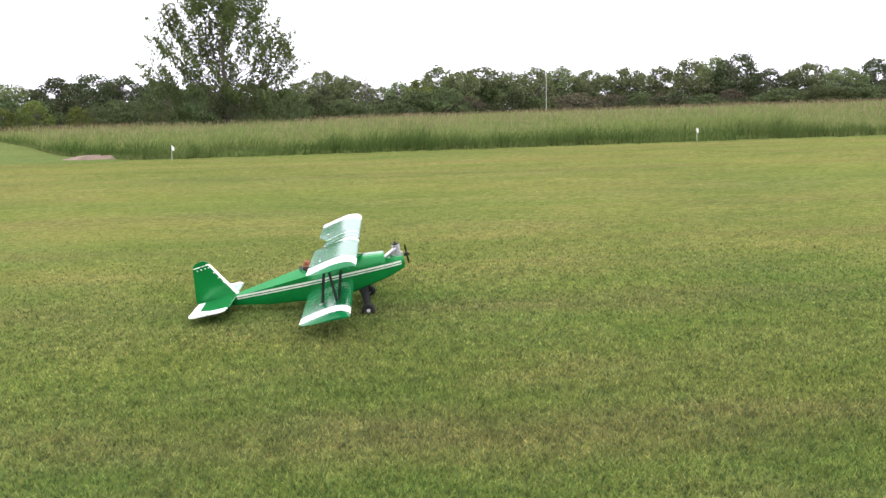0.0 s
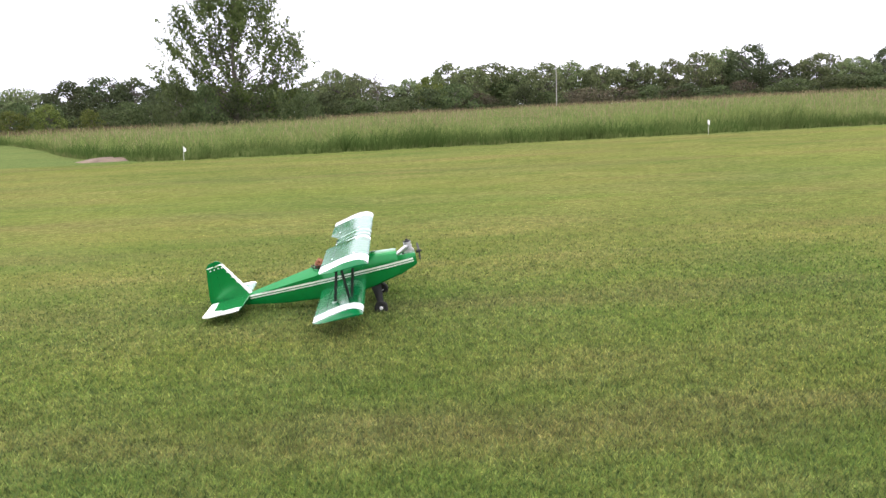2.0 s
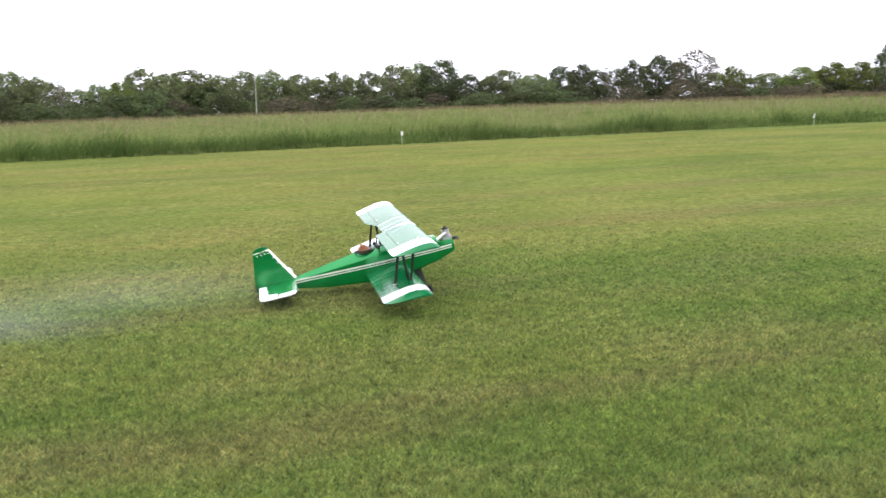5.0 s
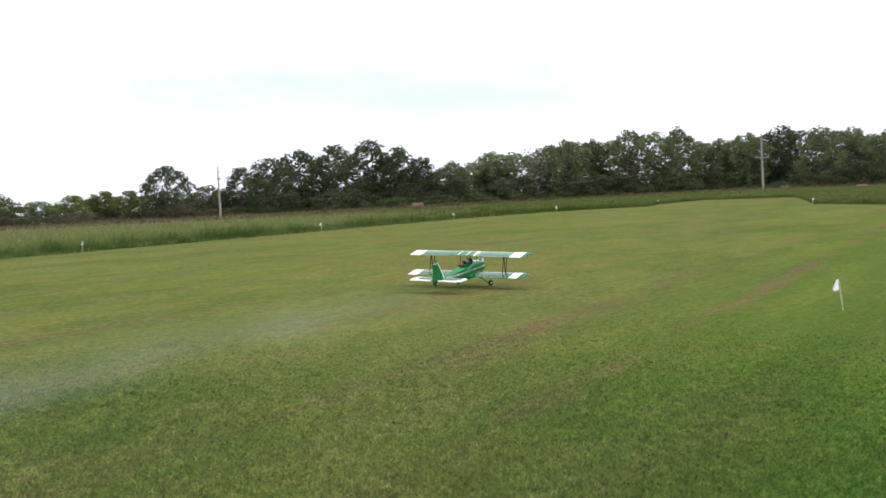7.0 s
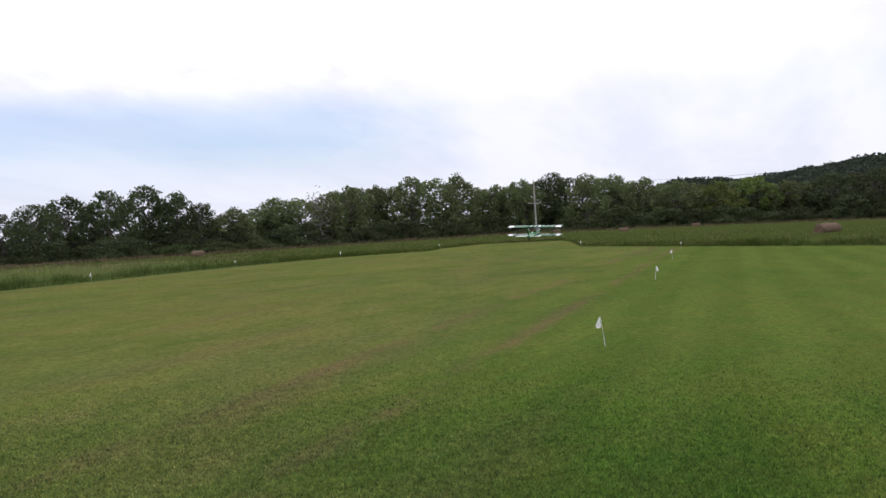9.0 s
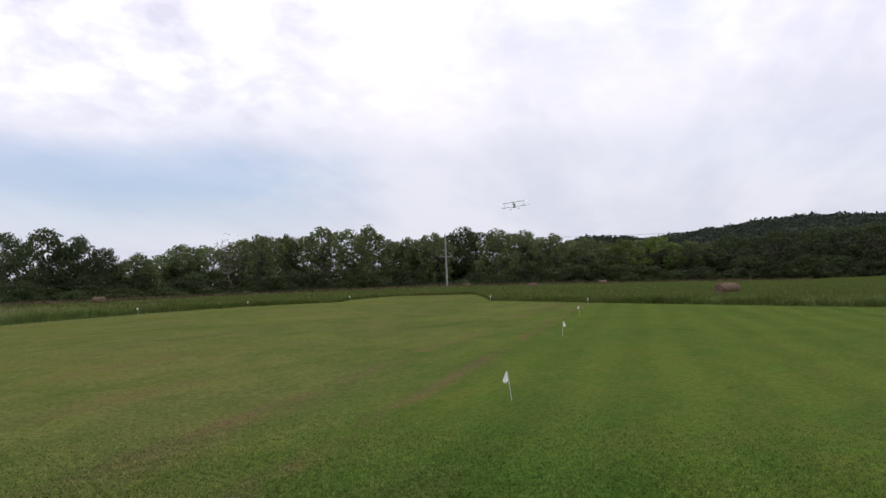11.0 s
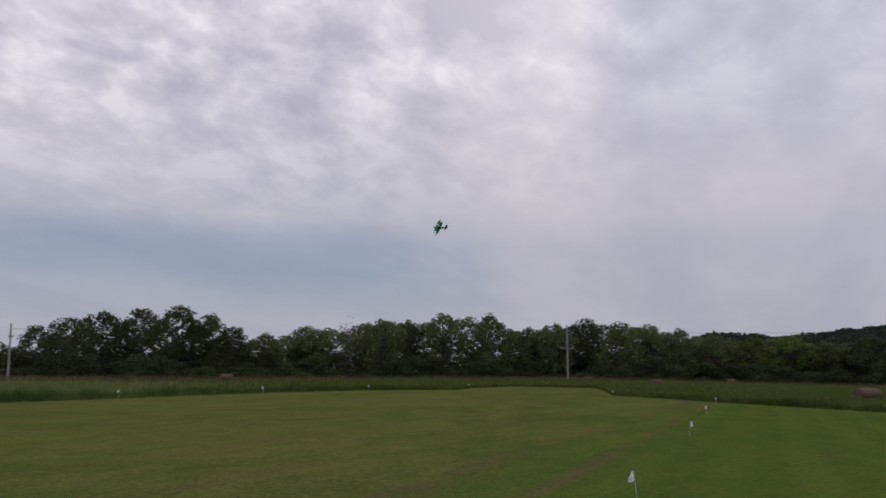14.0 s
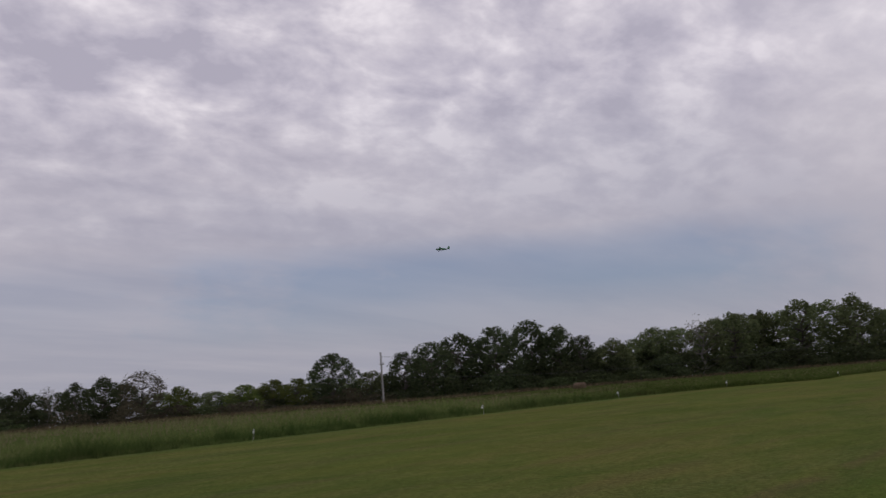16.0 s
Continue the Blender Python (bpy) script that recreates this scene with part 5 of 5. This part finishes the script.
WHEELS = []


def build_dolls():
    """Two seated toy pilots, each one plain rounded shape."""
    made = []
    for name, at, mat, lab, k in (("toy_pilot", (-0.40, 0, 0.330), PLUSH, "brown plush toy pilot seated in the rear cockpit", 1.0),
                                  ("toy_pilot", (-0.185, 0, 0.345), GREY_CLOTH, "grey cloth toy pilot seated in the front cockpit", 0.95)):
        bm = bmesh.new()
        for c, r, sc in (((0, 0, 0.085), 0.042, (1, 0.95, 1.05)), ((0, 0, 0.022), 0.050, (0.75, 1.0, 0.9)), ((0.033, 0, 0.078), 0.014, (1, 1.2, 0.9)),
                         ((-0.005, 0.032, 0.118), 0.014, (0.6, 1, 1)), ((-0.005, -0.032, 0.118), 0.014, (0.6, 1, 1)), ((0.02, 0.042, 0.03), 0.020, (1.4, 0.8, 0.9)), ((0.02, -0.042, 0.03), 0.020, (1.4, 0.8, 0.9))):
            vs = bmesh.ops.create_icosphere(bm, subdivisions=2, radius=r * k)["verts"]
            bmesh.ops.scale(bm, vec=sc, verts=vs)
            bmesh.ops.translate(bm, vec=Vector(c) * k, verts=vs)
        ob = part(name, bm, mat, None)
        tagged(ob, lab, "toy figure", "toy pilots")
        made.append((ob, Matrix.Translation(at)))
    return made


# ============ exhaust haze ============
def build_smoke(count):
    puffs = []
    rng = np.random.default_rng(2)
    for i in range(count):
        n = 9
        C = rng.normal(0, 1, (n, 3)) * np.array([0.7, 0.3, 0.06])
        C[:, 2] = np.abs(C[:, 2]) + 0.03
        nrm = rng.normal(0, 1, (n, 3))
        nrm[:, 1] -= 2.5
        nrm /= np.linalg.norm(nrm, axis=1)[:, None]
        u = np.cross(nrm, np.array([0, 0, 1.0]))
        u /= np.linalg.norm(u, axis=1)[:, None]
        v = np.cross(nrm, u)
        s = rng.uniform(0.7, 1.25, (n, 1))
        L = np.stack([C - u * s - v * s * 0.32, C + u * s - v * s * 0.32, C + u * s + v * s * 0.32, C - u * s + v * s * 0.32], 1).reshape(-1, 3)
        ob = thing("exhaust_puff", "thin pale blue-grey wisp of engine exhaust over the grass", "smoke", "exhaust trail")
        for q in range(n):
            me = fast_mesh("wisp", L[4 * q:4 * q + 4], [(0, 1, 2, 3)], HAZE)
            uv = me.uv_layers.new(name="UVMap")
            uv.data.foreach_set("uv", np.array([0, 0, 1, 0, 1, 1, 0, 1], np.float32))
            part("wisp", me, None, ob).visible_shadow = False
        puffs.append(ob)
    return puffs


# ============ build ============
build_ground()
build_meadow()
build_dry_weeds()
build_lawn_blades()
build_hill()
build_trees()
build_poles()
build_bales()
build_soil_bank()
build_flags()
BIPLANE, PROPELLER = build_biplane()
DOLLS = build_dolls()
PUFFS = build_smoke(24)

# time, x, y, z, heading, nose up, bank (right wing down)
FLIGHT = [
    (0.0, -0.976, 7.321, 0.192, 3.3, 10.9, 2.6), (3.5, -0.976, 7.321, 0.192, 3.3, 10.9, 2.6), (4.5, 0.25, 7.38, 0.21, -2.0, 10.6, 2.6),
    (5.5, 3.957, 7.440, 0.264, -7.4, 10.1, 2.8), (6.0, 6.608, 7.335, 0.296, -0.8, 9.8, 1.1), (6.5, 9.895, 7.414, 0.354, 3.6, 8.6, 2.3),
    (7.0, 14.046, 7.68, 0.418, -1.6, 6.2, 2.4), (7.5, 18.595, 7.640, 0.451, -0.3, 5.3, 2.4), (8.0, 24.333, 7.659, 0.521, -0.4, 4.8, 2.0),
    (8.5, 30.327, 7.574, 0.891, -3.0, 7.4, 3.0), (9.0, 36.914, 7.407, 1.708, -4.3, 7.2, 3.2), (9.5, 44.082, 7.088, 2.820, -3.4, 8.3, 2.2),
    (10.0, 53.84, 7.079, 4.316, 0.5, 8.5, 1.5), (11.25, 71.5, 9.0, 8.6, 9, 9, -9), (12.5, 86.2, 14.2, 12.8, 32, 7, -22),
    (13.0, 91.1, 19.4, 14.6, 45, 4, -27), (13.5, 94.4, 25.8, 16.8, 60, 3, -36), (14.0, 96.8, 33.9, 19.0, 85, 3, -50), (14.5, 97.2, 43.1, 21.0, 111, 2, -67),
    (15.0, 94.7, 52.2, 21.8, 127, 0, -60), (15.5, 90.6, 61.2, 20.8, 136, -2, -34), (16.0, 84.2, 70.0, 19.7, 131, 1, -9)]


def flight_pose(row):
    t, x, y, z, head, nose, bank = row
    return pose(x, y, z, bank, -nose, head)


def motions():
    rows = [(r[0], flight_pose(r)) for r in FLIGHT]
    walk(BIPLANE, rows)
    # the toys ride along: their seats in the aircraft's space
    for ob, seat in DOLLS:
        walk(ob, [(t, m @ seat) for t, m in rows])
    # propeller idles, then spins as fast as the rows allow
    spin, turn = [], 48.0
    for k in range(481):
        t = k / 30
        spin.append((t, pose(0.368, 0, 0.338, turn, 0, 0)))
        turn += 34 if t < 2.2 else 83
    walk(PROPELLER, spin)
    # wheels roll with the ground run and slow down in the air
    ts, xs = [r[0] for r in FLIGHT], [r[1] for r in FLIGHT]
    for wh, s in WHEELS:
        roll, a = [], 0.0
        for k in range(481):
            t = k / 30
            if k:
                dx = np.interp(t, ts, xs) - np.interp(t - 1 / 30, ts, xs)
                a += min(80.0, math.degrees(dx / 0.052)) if t < 8.2 else max(0.0, 80 * (1 - (t - 8.2) / 4))
            roll.append((t, pose(0, s * 0.318, 0.040, 0, a, 0)))
        walk(wh, roll)
    # haze: each wisp leaves the tail, is blown back, lingers over the grass and settles into it
    ys = [r[2] for r in FLIGHT]
    for i, ob in enumerate(PUFFS):
        te = 2.45 + 0.2 * i
        x0, y0 = float(np.interp(te, ts, xs)) - 1.35, float(np.interp(te, ts, ys)) - 0.05 - 0.05 * (i % 3)
        back = 2.4 if te < 4 else 1.2 if te < 5 else 0.7
        drift = -0.55
        last = 1.0 if te < 4.6 else 0.6 if te < 6.3 else 0.36
        steps = [(0.0, 0.3, -1.6), (te - 0.2, 0.3, -1.6), (te, 0.0, -0.05), (te + 0.5 * last, -back * 0.6, 0.0), (te + 1.2 * last, -back, 0.03), (te + 2.0 * last, -back * 1.2, 0.04), (te + 2.9 * last, -back * 1.4, -0.15), (te + 3.5 * last, -back * 1.5, -1.6), (16.0, -back * 1.5, -1.6)]
        rows_i = []
        for t, dx, z in steps:
            x, y = x0 + dx, y0 + drift * min(max(t - te, 0), 5) * (0.6 + 0.4 * (i % 4) / 3)
            rows_i.append((t, pose(x, y, float(g(x, y)) + z)))
        walk(ob, rows_i)



motions()
